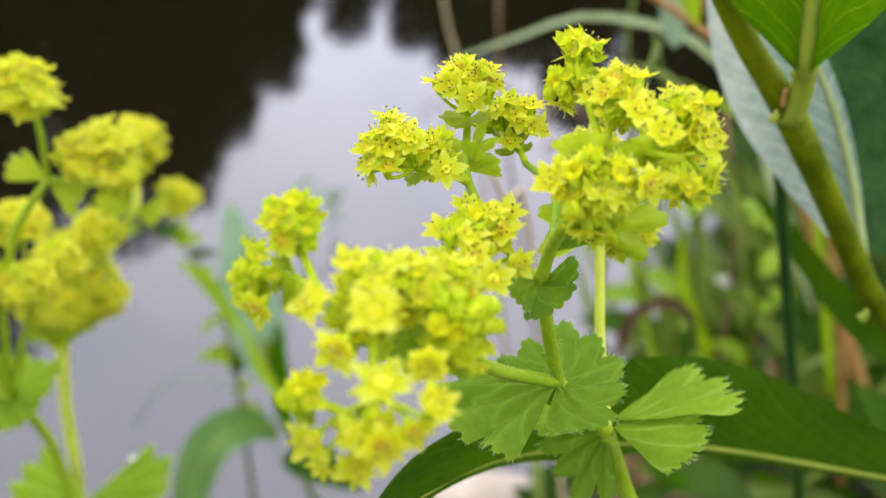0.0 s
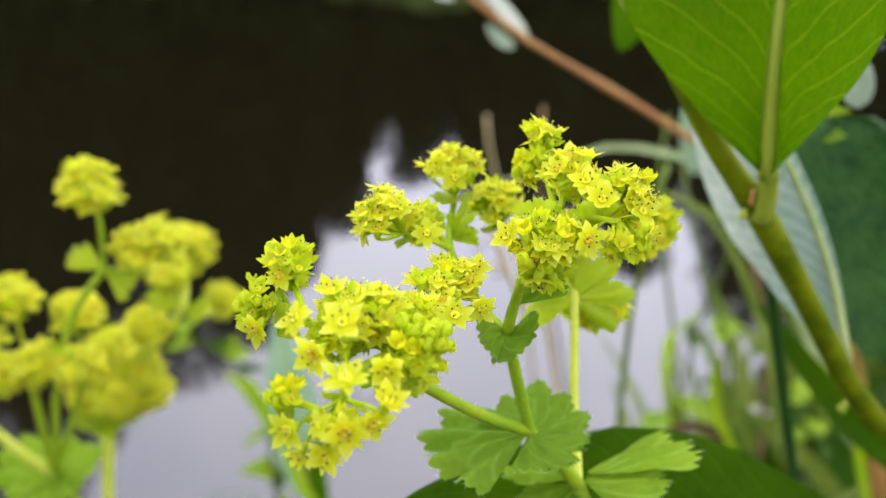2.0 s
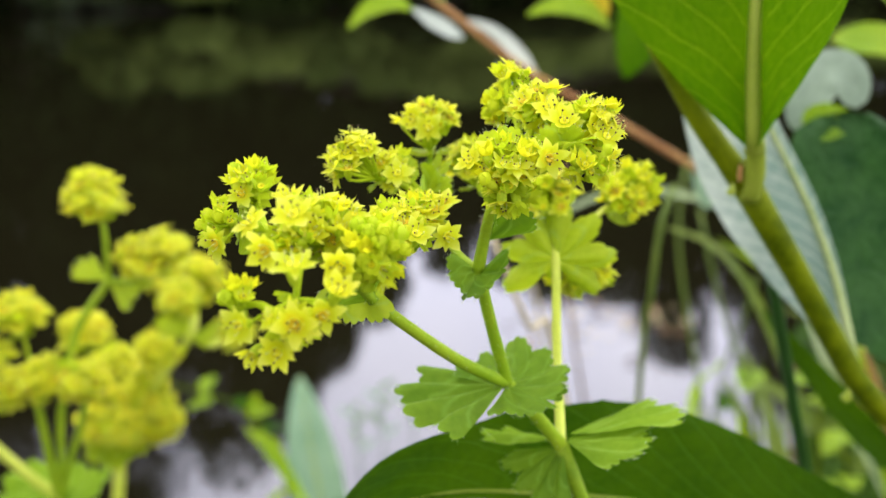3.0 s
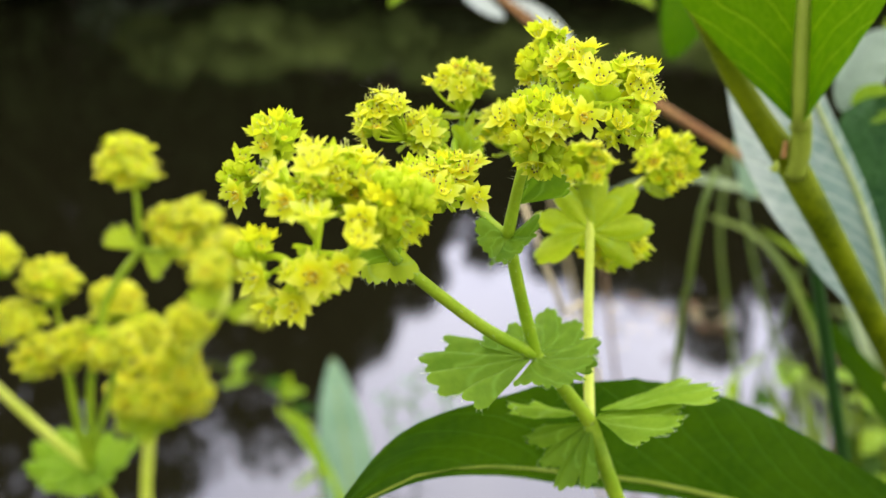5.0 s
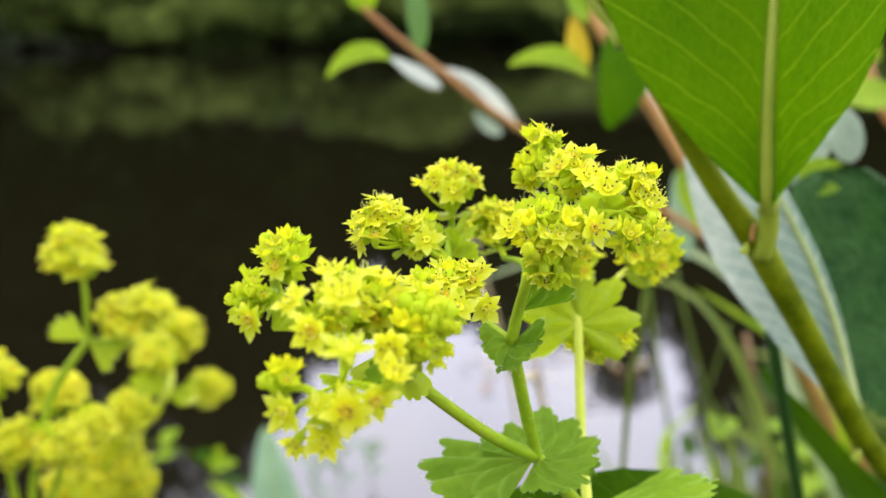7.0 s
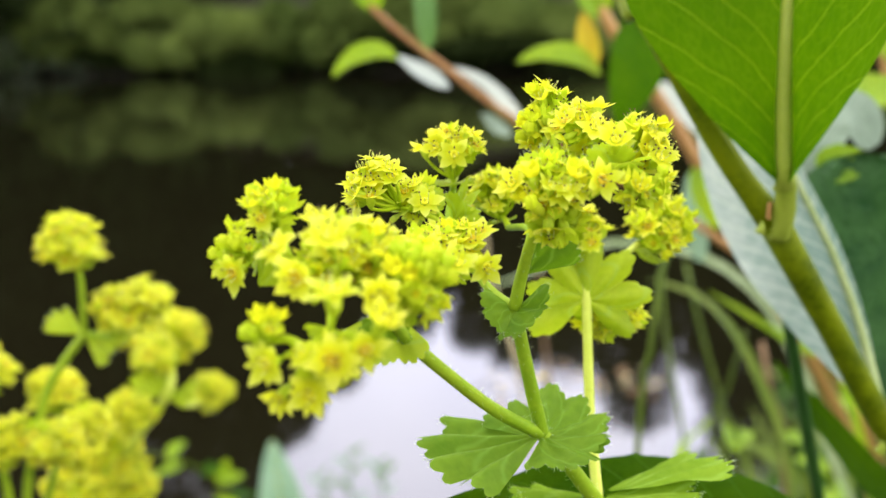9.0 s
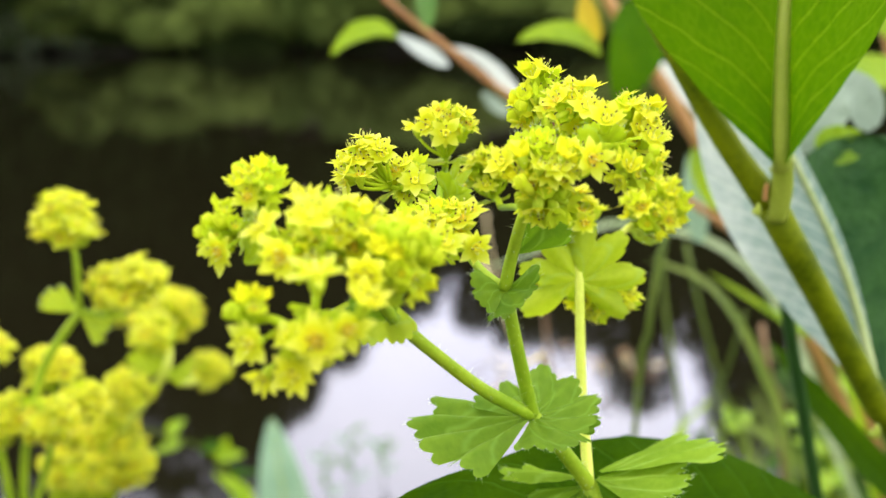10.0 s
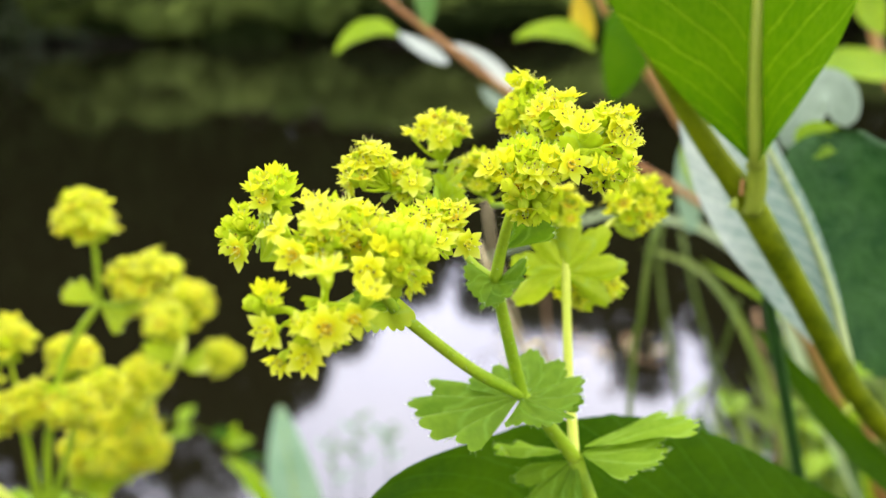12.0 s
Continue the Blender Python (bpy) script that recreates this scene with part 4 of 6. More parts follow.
    flower_head(plant, (-0.0135, 0.0733, 0.3536), (-0.8, -0.5, 0.2), 1.9, 15, 2, (-0.0085, 0.0710, 0.3530), 0.1, 0.5, size=0.8, wrap=-0.2, heroes=[((-0.0133, 0.0701, 0.3524), (-0.35, -0.88, -0.1), 0.95)])
    stem(plant, [lb, (-0.0051, 0.0709, 0.3523), (-0.0087, 0.0712, 0.3528)], 0.42, 0.36, seed=31)
    flower_head(plant, (-0.0045, 0.0683, 0.3549), (-0.1, -0.5, 0.8), 2.2, 9, 3, lb, 0.5, 0.35, size=0.85,
                heroes=[((-0.0084, 0.0661, 0.3555), (-0.6, -0.7, 0.2), 0.98), ((-0.0060, 0.0626, 0.3538), (-0.25, -0.95, 0.0), 1.05), ((-0.0033, 0.0622, 0.3571), (0.0, -0.8, 0.55), 1.1),
                        ((-0.0057, 0.0687, 0.3571), (-0.1, -0.25, 0.95), 1.0), ((-0.0031, 0.0699, 0.3568), (0.1, -0.22, 0.95), 1.0)])
    flower_head(plant, (0.0024, 0.0809, 0.3513), (0.1, -0.3, 0.9), 2.8, 12, 6, lb, 0.6, 0.3, size=0.85,
                heroes=[((0.0003, 0.0832, 0.3528), (-0.2, -0.55, 0.8), 0.95), ((0.0008, 0.0790, 0.3522), (-0.1, -0.5, 0.85), 1.0), ((0.0031, 0.0788, 0.3525), (0.1, -0.5, 0.85), 1.0),
                        ((0.0059, 0.0864, 0.3530), (0.05, -0.6, 0.8), 1.0), ((0.0055, 0.0835, 0.3528), (0.0, -0.65, 0.75), 1.0), ((0.0048, 0.0759, 0.3521), (0.25, -0.8, 0.5), 1.0),
                        ((0.0070, 0.0814, 0.3505), (0.4, -0.9, 0.0), 0.9), ((0.0023, 0.0868, 0.3532), (0.0, -0.3, 0.95), 0.9)])
    flower_head(plant, (0.0010, 0.0735, 0.3524), (0.0, -0.6, 0.7), 2.2, 12, 5, lb, 0.4, 0.4, size=0.82)
    flower_head(plant, (0.0023, 0.0675, 0.3525), (0.3, -0.9, 0.1), 2.5, 30, 7, lb, 0.0, 0.25, size=0.88, wrap=-0.15, bracts=2,
                heroes=[((0.0002, 0.0634, 0.3523), (0.05, -0.95, 0.1), 1.0)])
    # half-open flowers and buds that fill the branch
    flower_head(plant, (-0.0018, 0.0706, 0.3535), (0.0, -0.5, 0.8), 2.6, 24, 41, lb, 0.15, 0.5, size=0.86, wrap=-0.1, bracts=1)
    flower_head(plant, (-0.0050, 0.0673, 0.3530), (-0.3, -0.6, 0.5), 1.9, 14, 42, lb, 0.2, 0.4, size=0.86, wrap=-0.1, bracts=1)
    flower_head(plant, (0.0039, 0.0850, 0.3515), (0.0, -0.5, 0.8), 2.4, 16, 43, lb, 0.4, 0.4, size=0.86, wrap=-0.1, bracts=1)
    # the loose head that hangs lowest, on a pale stalk
    flower_head(plant, (-0.0037, 0.0617, 0.3482), (0.0, -0.7, -0.6), 2.4, 6, 9, (-0.0040, 0.0667, 0.3527), 0.5, 0.3, size=0.85, wrap=0.0, bracts=1,
                heroes=[((-0.0025, 0.0589, 0.3537), (0.0, -0.35, 0.93), 1.2), ((0.0009, 0.0596, 0.3514), (0.55, -0.45, 0.7), 1.0), ((-0.0026, 0.0586, 0.3487), (0.05, -1.0, 0.05), 1.05),
                        ((-0.0047, 0.0598, 0.3457), (-0.05, -1.0, -0.1), 1.0), ((-0.0078, 0.0597, 0.3480), (-0.35, -0.9, 0.1), 1.0), ((-0.0005, 0.0596, 0.3492), (0.4, -0.8, -0.1), 0.95),
                        ((-0.0073, 0.0610, 0.3449), (-0.3, -0.8, -0.4), 0.85)])
    flower_head(plant, (-0.0083, 0.0625, 0.3497), (-0.2, -0.3, 0.9), 1.3, 9, 10, (-0.0054, 0.0618, 0.3486), 0.1, 0.45, size=0.85, bracts=1)
    # middle heads
    mb = (0.0023, 0.0960, 0.3514)
    flower_head(plant, (-0.0044, 0.0928, 0.3558), (-0.7, -0.2, 0.7), 3.3, 19, 11, mb, 0.85, 0.1, size=0.9, wrap=0.2, dense=1.15, heroes=[((0.0003, 0.0905, 0.3552), (0.1, -0.95, 0.2), 0.95)])
    flower_head(plant, (-0.0011, 0.0953, 0.3549), (-0.2, -0.6, 0.4), 1.9, 6, 12, mb, 0.7, 0.2, size=0.85)
    flower_head(plant, (0.0020, 0.1033, 0.3582), (0, 0, 1), 3.3, 26, 13, (0.0019, 0.1037, 0.3540), 0.8, 0.15, size=0.9, wrap=0.05, flat=0.85, up=0.3)
    flower_head(plant, (0.0065, 0.1076, 0.3528), (-0.2, 0.1, 0.9), 3.0, 20, 14, (0.0081, 0.1041, 0.3501), 0.7, 0.2, size=0.9)
    stem(plant, [(0.0101, 0.0876, 0.3487), (0.0106, 0.0943, 0.3515), (0.0081, 0.1041, 0.3501)], 0.42, 0.36, seed=32)
    # right-hand heads
    rb = (0.0142, 0.0878, 0.3582)
    flower_head(plant, (0.0123, 0.0964, 0.3644), (0, -0.1, 1), 1.7, 11, 15, rb, 0.5, 0.4, size=0.88)
    flower_head(plant, (0.0115, 0.0946, 0.3620), (-0.6, -0.5, 0.2), 1.8, 10, 16, rb, 0.2, 0.5, size=0.85)
    flower_head(plant, (0.0157, 0.0911, 0.3624), (0.1, -0.5, 0.8), 2.5, 10, 17, rb, 0.6, 0.25, size=0.85,
                heroes=[((0.0153, 0.0913, 0.3640), (-0.05, -0.45, 0.88), 1.0), ((0.0170, 0.0869, 0.3627), (0.05, -0.75, 0.6), 1.05), ((0.0133, 0.0909, 0.3623), (-0.3, -0.6, 0.6), 0.8),
                        ((0.0186, 0.0834, 0.3619), (0.1, -0.85, 0.45), 1.05)])
    flower_head(plant, (0.0213, 0.0889, 0.3607), (0.4, -0.4, 0.8), 2.6, 15, 18, rb, 0.7, 0.2, size=0.88,
                heroes=[((0.0228, 0.0859, 0.3600), (0.5, -0.75, 0.25), 1.0), ((0.0207, 0.0914, 0.3624), (0.1, -0.4, 0.9), 0.95), ((0.0234, 0.0838, 0.3580), (0.9, -0.4, -0.2), 0.9)])
    flower_head(plant, (0.0132, 0.0823, 0.3574), (0, -0.5, 0.8), 3.2, 30, 20, rb, 0.25, 0.5, size=0.86, wrap=-0.1, flat=0.8,
                heroes=[((0.0093, 0.0819, 0.3582), (-0.5, -0.8, 0.2), 0.92), ((0.0173, 0.0804, 0.3587), (0.45, -0.85, 0.1), 1.0)])
    flower_head(plant, (0.0132, 0.0826, 0.3556), (0.05, -0.45, -0.85), 2.3, 15, 21, rb, 0.05, 0.2, size=0.85, wrap=0.05, heroes=[((0.0126, 0.0807, 0.3542), (0.0, -0.35, -0.9), 0.95)])
    flower_head(plant, (0.0209, 0.0836, 0.3578), (0.3, -0.3, -0.9), 2.2, 12, 22, rb, 0.1, 0.6, size=0.86)
    mantle_leaf(plant, (0.0125, 0.0872, 0.3570), (0.1, -0.2, 0.9), (0.0, -0.85, 0.5), 4.2, 120, 3, 4, 0.1, 18, BRACT)
    mantle_leaf(plant, (0.0179, 0.0860, 0.3575), (-0.2, -0.2, 0.9), (0.0, -0.85, 0.5), 4.0, 120, 3, 4, 0.1, 19, BRACT)
    mantle_leaf(plant, (-0.0008, 0.0713, 0.3504), (-0.35, -0.2, 0.9), (0.1, -0.9, 0.4), 3.6, 120, 3, 4, 0.1, 20, BRACT)
    mantle_leaf(plant, (-0.0118, 0.0720, 0.3508), (0.55, -0.2, 0.8), (-0.5, -0.8, 0.3), 4.2, 90, 3, 4, 0.1, 40, BRACT)
    # pale leaves that hang below the left branch
    mantle_leaf(plant, (-0.0015, 0.0774, 0.3478), (-0.1, -0.35, -0.9), (0.1, -0.95, 0.3), 5.2, 110, 3, 4, 0.05, 44, BRACT)
    mantle_leaf(plant, (-0.0041, 0.0764, 0.3501), (0.1, -0.3, 0.9), (-0.1, -0.95, 0.3), 4.6, 120, 3, 4, 0.05, 45, BRACT)
    # heads on the paler stem behind
    cb = (0.0167, 0.1108, 0.3428)
    flower_head(plant, (0.0160, 0.1125, 0.3477), (-0.1, -0.2, 1), 3.0, 19, 23, cb, 0.7, 0.2, size=0.9)
    flower_head(plant, (0.0263, 0.1179, 0.3471), (0.2, -0.3, 1), 3.8, 34, 24, (0.0235, 0.1165, 0.3458), 0.4, 0.4, size=0.88)
    flower_head(plant, (0.0183, 0.1125, 0.3381), (0.2, 0.2, -0.9), 3.0, 14, 25, cb, 0.7, 0.2, size=0.9)
    flower_head(plant, (0.0215, 0.1140, 0.3375), (0.6, 0.0, -0.9), 2.2, 11, 26, cb, 0.7, 0.2, size=0.9)


main_plant()


def side_plant():
    plant = thing("lady_mantle", "lady's mantle with dense round lime-yellow flower heads", "plant", "lady's mantle plants", (-0.12, 0.20, 0.06))
    joint, top = (-0.0734, 0.1669, 0.3203), (-0.0722, 0.1649, 0.3320)
    knot = (-0.0958, 0.1787, 0.2648)
    stem(plant, [joint, (-0.0725, 0.1656, 0.3268), top], 0.68, 0.6)
    stem(plant, [(-0.0851, 0.1681, 0.3011), (-0.0808, 0.1672, 0.3106), joint], 0.85, 0.76)
    stem(plant, [knot, (-0.0907, 0.1727, 0.2865), (-0.0851, 0.1681, 0.3011)], 0.94, 0.85)
    stem(plant, [joint, (-0.0690, 0.1675, 0.3196), (-0.0659, 0.1674, 0.3211)], 0.7, 0.55)
    stem(plant, [(-0.0986, 0.2155, 0.2630), (-0.0861, 0.2115, 0.2793), (-0.0751, 0.2088, 0.2934), (-0.0748, 0.2122, 0.2981)], 1.15, 0.95, mat=STEM_PALE)
    stem(plant, [(-0.0751, 0.2088, 0.2934), (-0.0736, 0.2181, 0.2878), (-0.0727, 0.2262, 0.2861)], 0.8, 0.65, mat=STEM_PALE)
    stem(plant, [(-0.126, 0.235, 0.05), (-0.1175, 0.229, 0.142), (-0.1081, 0.2227, 0.1977), (-0.1032, 0.2159, 0.2359), (-0.0988, 0.2154, 0.2630)], 2.0, 1.5, mat=STEM_PALE)
    stem(plant, [(-0.13, 0.20, 0.05), (-0.1154, 0.2233, 0.1191), (-0.1006, 0.2020, 0.2221), knot], 1.44, 1.19)
    stem(plant, [knot, (-0.1003, 0.1737, 0.2728), (-0.1126, 0.1655, 0.2939), (-0.1187, 0.1651, 0.3046)], 1.27, 0.94, mat=STEM_PALE)
    stem(plant, [knot, (-0.0949, 0.1745, 0.2723), (-0.0928, 0.1688, 0.2891), (-0.0932, 0.1683, 0.2955)], 1.02, 0.85)
    stem(plant, [knot, (-0.0915, 0.1745, 0.2739), (-0.0832, 0.1687, 0.2900), (-0.0814, 0.1686, 0.2963)], 0.85, 0.68)
    for b, a, nrm, r, sp, sd in [(joint, (-1, 0.1, 0.35), (0.2, -0.4, 0.9), 7, 70, 21), (joint, (0.8, -0.1, -0.4), (0.2, -0.6, 0.8), 8, 70, 22),
                                 ((-0.0751, 0.2088, 0.2934), (-0.7, -0.2, 0.7), (0.2, -0.9, 0.4), 8.5, 90, 23), ((-0.0751, 0.2088, 0.2934), (0.8, 0, 0), (0, -0.5, 0.9), 7, 80, 24),
                                 (knot, (-1, -0.2, 0.12), (0, -0.35, 0.9), 13, 110, 25), (knot, (0.95, -0.25, 0.15), (0, -0.35, 0.9), 12, 110, 26), (knot, (0.1, -0.9, -0.3), (0, -0.5, 0.9), 10, 120, 27),
                                 (knot, (-0.2, 0.9, 0.3), (0, -0.5, 0.9), 10, 120, 28)]:
        mantle_leaf(plant, b, a, nrm, r, sp, 4, 4, 0.15, sd, MANTLE_PALE if r > 9 else BRACT)
    for a, nrm, r, sd in (((-0.8, -0.5, -0.25), (0.1, -0.7, 0.7), 10, 61), ((0.75, -0.55, -0.3), (-0.1, -0.7, 0.7), 10, 62), ((0.0, -0.8, -0.35), (0.0, -0.6, 0.8), 9, 63), ((0.1, 0.9, 0.1), (0, -0.4, 0.9), 9, 64)):
        mantle_leaf(plant, (-0.0977, 0.2138, 0.2641), a, nrm, r, 120, 4, 4, 0.1, sd, BRACT)
    k2 = (-0.0997, 0.2094, 0.2083)
    mantle_leaf(plant, k2, (0.97, 0.15, 0.17), (-0.1, -0.25, 0.95), 23, 95, 5, 4, 0.0, 31, MANTLE_PALE)
    mantle_leaf(plant, k2, (-0.9, -0.1, 0.2), (0.1, -0.3, 0.9), 20, 100, 5, 4, 0.1, 32, MANTLE_PALE)
    mantle_leaf(plant, k2, (0.6, -0.75, -0.1), (0, -0.3, 0.9), 17, 100, 5, 4, 0.1, 33, MANTLE_PALE)
    for k, (c, ax, R, n, base) in enumerate([
            ((-0.0731, 0.1640, 0.3372), (0, -0.1, 1), 5.6, 40, top), ((-0.0663, 0.1661, 0.3246), (0.0, -0.2, 1), 4.6, 30, (-0.0679, 0.1678, 0.3200)),
            ((-0.0623, 0.1702, 0.3254), (0.3, -0.3, 0.9), 4.4, 26, (-0.0659, 0.1674, 0.3211)), ((-0.0788, 0.2272, 0.3021), (0.3, -0.3, 1), 6.7, 46, (-0.0747, 0.2120, 0.2974)),
            ((-0.0773, 0.2108, 0.3026), (-0.5, -0.6, 0.4), 5.2, 30, (-0.0747, 0.2096, 0.2960)), ((-0.0848, 0.2187, 0.3057), (-0.6, 0.0, 0.8), 5.0, 28, (-0.0749, 0.2094, 0.2954)),
            ((-0.0716, 0.2288, 0.2872), (0.8, -0.3, 0.5), 5.0, 26, (-0.0726, 0.2252, 0.2863)),
            ((-0.0963, 0.1716, 0.3101), (-0.1, 0, 1), 5.4, 36, (-0.0931, 0.1690, 0.2940)), ((-0.1073, 0.1700, 0.3156), (-0.2, 0, 1), 5.0, 28, (-0.1175, 0.1653, 0.3046)),
            ((-0.0882, 0.1827, 0.3029), (0, -0.1, 1), 5.0, 32, (-0.0838, 0.1716, 0.2937)), ((-0.0778, 0.1742, 0.2994), (0.4, -0.2, 0.9), 4.2, 24, (-0.0823, 0.1700, 0.2945)),
            ((-0.1016, 0.1668, 0.3034), (-0.4, -0.3, 0.8), 5.0, 30, (-0.0931, 0.1680, 0.2944)), ((-0.0961, 0.1641, 0.2974), (-0.4, -0.7, 0.1), 4.6, 24, (-0.0931, 0.1679, 0.2938)),
            ((-0.0900, 0.1666, 0.2988), (0.1, -0.7, 0.6), 5.0, 28, (-0.0930, 0.1687, 0.2929)), ((-0.0806, 0.1663, 0.2990), (0.2, -0.7, 0.5), 4.4, 24, (-0.0815, 0.1680, 0.2941)),
            ((-0.0933, 0.2138, 0.2769), (0, -0.2, 0.95), 8.4, 62, (-0.0981, 0.2146, 0.2634)), ((-0.0889, 0.2146, 0.2689), (0.6, -0.4, 0.1), 7.0, 44, (-0.0981, 0.2146, 0.2634)),
            ((-0.1015, 0.2123, 0.2688), (-0.5, -0.6, 0.0), 6.6, 40, (-0.0981, 0.2146, 0.2634)), ((-0.0932, 0.2078, 0.2702), (0.0, -0.9, 0.0), 6.0, 36, (-0.0981, 0.2146, 0.2634)),
            ((-0.0816, 0.2027, 0.2905), (0.2, -0.2, 1), 5.6, 36, (-0.0933, 0.2083, 0.2718))]):
        flower_head(plant, c, ax, R * 0.88, round(n * 1.9), 200 + k, base, 0.95, 0.04, size=1.22, wrap=-0.3, bracts=2, dense=1.2, up=1.0)
    plant.location += Vector((0.0002, 0, -0.0018))


side_plant()


# ---- broad-leaved shrub beside the flowers ----
def leaf_part(plant, pts, width, normal, mat, fold=0.2, rib_r=0.0, rib_lift=0.0, label="", rib_mat=None, **kw):
    L = [local(plant, p) for p in pts]
    bm = bmesh.new()
    blade(bm, L, width * MM, normal, fold, **kw)
    ob = part("leaf", bm, mat, plant, label)
    if rib_r:
        bm = bmesh.new()
        rib(bm, L, rib_r * MM, normal, rib_lift * MM)
        part("midrib", bm, rib_mat or RIB, ob)
    return ob


def shrub():
    plant = thing("shrub_shoot", "green shoot of a broad-leaved waterside shrub, leaf undersides pale", "shrub", "", (0.12, 0.20, 0.08))
    fork = (0.0446, 0.1380, 0.3432)
    stem(plant, [(0.12, 0.20, 0.06), (0.0913, 0.1599, 0.2648), (0.0668, 0.1490, 0.3059), (0.0543, 0.1432, 0.3273), fork], 2.3, 1.95, "stem", STALK, bulge=[(1.0, 0.12, 0.06), (0.52, 0.10, 0.03)], seg=14, n=30)
    stem(plant, [fork, (0.0378, 0.1373, 0.3525), (0.0299, 0.1383, 0.3657), (0.0214, 0.1405, 0.3796), (0.0137, 0.1433, 0.3935)], 1.9, 1.1, "stem", STALK, bulge=[(0.02, 0.15, 0.05)], seg=12, n=24)
    stem(plant, [(0.0454, 0.1376, 0.3412), (0.0457, 0.1355, 0.3457), (0.0451, 0.1334, 0.3507)], 1.7, 1.35, "leaf_stalk", RIB, n=10)
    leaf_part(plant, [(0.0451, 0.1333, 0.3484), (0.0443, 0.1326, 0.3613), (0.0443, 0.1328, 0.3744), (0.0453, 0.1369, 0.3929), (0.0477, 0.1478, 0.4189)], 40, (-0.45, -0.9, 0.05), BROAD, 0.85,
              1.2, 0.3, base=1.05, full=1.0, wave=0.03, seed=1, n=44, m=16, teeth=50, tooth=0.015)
    leaf_part(plant, [(0.0673, 0.1568, 0.3085), (0.0639, 0.1593, 0.3217), (0.0584, 0.1590, 0.3349), (0.0516, 0.1591, 0.3477), (0.0458, 0.1609, 0.3610), (0.0413, 0.1635, 0.3751)], 28, (-0.25, -1, 0.15), PALE_LEAF, 0.10,
              0.8, 0.5, base=1.0, full=0.75, wave=0.14, seed=2, one_side=-1, n=40, m=16, rib_mat=RIB_PALE, label="pale grey-green felted leaf underside")
    leaf_part(plant, [(0.0930, 0.1740, 0.3033), (0.0817, 0.1750, 0.3185), (0.0728, 0.1760, 0.3315), (0.0684, 0.1780, 0.3412), (0.0678, 0.1800, 0.3482)], 33, (-0.25, -1, 0.25), BROAD_BLUE, 0.22, base=0.85, full=0.42,
              wave=0.14, seed=3, n=60, m=18, teeth=16, tooth=0.10)
    leaf_part(plant, [(0.0612, 0.186, 0.3433), (0.0623, 0.186, 0.3496), (0.065, 0.186, 0.3543), (0.0682, 0.186, 0.3549), (0.0703, 0.186, 0.3519), (0.0712, 0.186, 0.3478)], 8.6, (-0.1, -0.9, 0.4), GREY_LEAF, 0.15, base=0.9, full=0.4, wave=0.10, seed=4,
              label="pale underside of a leaf turned over")
    leaf_part(plant, [(0.0609, 0.18, 0.3447), (0.0634, 0.18, 0.3458), (0.0663, 0.18, 0.3464), (0.0691, 0.18, 0.347)], 7.2, (-0.2, -0.8, 0.3), FRESH, 0.2, base=0.8, full=0.45, wave=0.05, seed=7)
    # lower leaves take the darker copy, their shade painted in
    leaf_part(plant, [(0.1012, 0.1329, 0.2835), (0.0752, 0.1275, 0.2870), (0.0504, 0.1268, 0.2918), (0.0306, 0.1215, 0.2985), (0.016, 0.1135, 0.3034), (0.0068, 0.1055, 0.3077), (-0.0016, 0.095, 0.311), (-0.0102, 0.085, 0.3094)], 32, (0.02, -0.98, 0.03), BROAD_SHADED, 0.05,
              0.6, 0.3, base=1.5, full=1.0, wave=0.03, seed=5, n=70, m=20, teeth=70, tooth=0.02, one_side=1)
    leaf_part(plant, [(0.0978, 0.1860, 0.2642), (0.0795, 0.1858, 0.2806), (0.0664, 0.1878, 0.2954), (0.0565, 0.1893, 0.3069)], 6, (-0.5, -0.8, 0.5), BROAD_SHADED, 0.3, base=0.8, wave=0.05, seed=6)
    stem(plant, [(0.0249, 0.139, 0.3717), (0.023, 0.14, 0.375), (0.0185, 0.142, 0.3801), (0.013, 0.144, 0.3865)], 0.95, 0.7, "side_shoot", RIB, n=16, bulge=[(0.05, 0.6, 0.12), (0.3, 0.35, 0.08)])
    # small bud scales at the joints
    for p, r in (((0.0445, 0.1354, 0.3480), 0.9), ((0.0627, 0.1422, 0.3072), 1.0), ((0.0421, 0.1340, 0.3424), 0.8)):
        bm = bmesh.new()
        q = local(plant, p)
        tube(bm, [q, q + Vector((0.3, -0.3, 0.8)) * r * MM, q + Vector((0.2, -0.4, 1.8)) * r * MM], 0.9 * r * MM, 0.25 * r * MM, 6, 8)
        part("bud", bm, RIB, plant)
    bm = bmesh.new()
    q = local(plant, (0.0435, 0.1352, 0.3451))
    tube(bm, [q + Vector((0, 0, -1.2)) * MM, q, q + Vector((0.1, 0, 1.2)) * MM], 0.35 * MM, 0.3 * MM, 6, 6)
    part("leaf_scar", bm, TWIG, plant, "reddish leaf scar")
    plant.location += Vector((-0.0006, 0, 0.0017))


shrub()


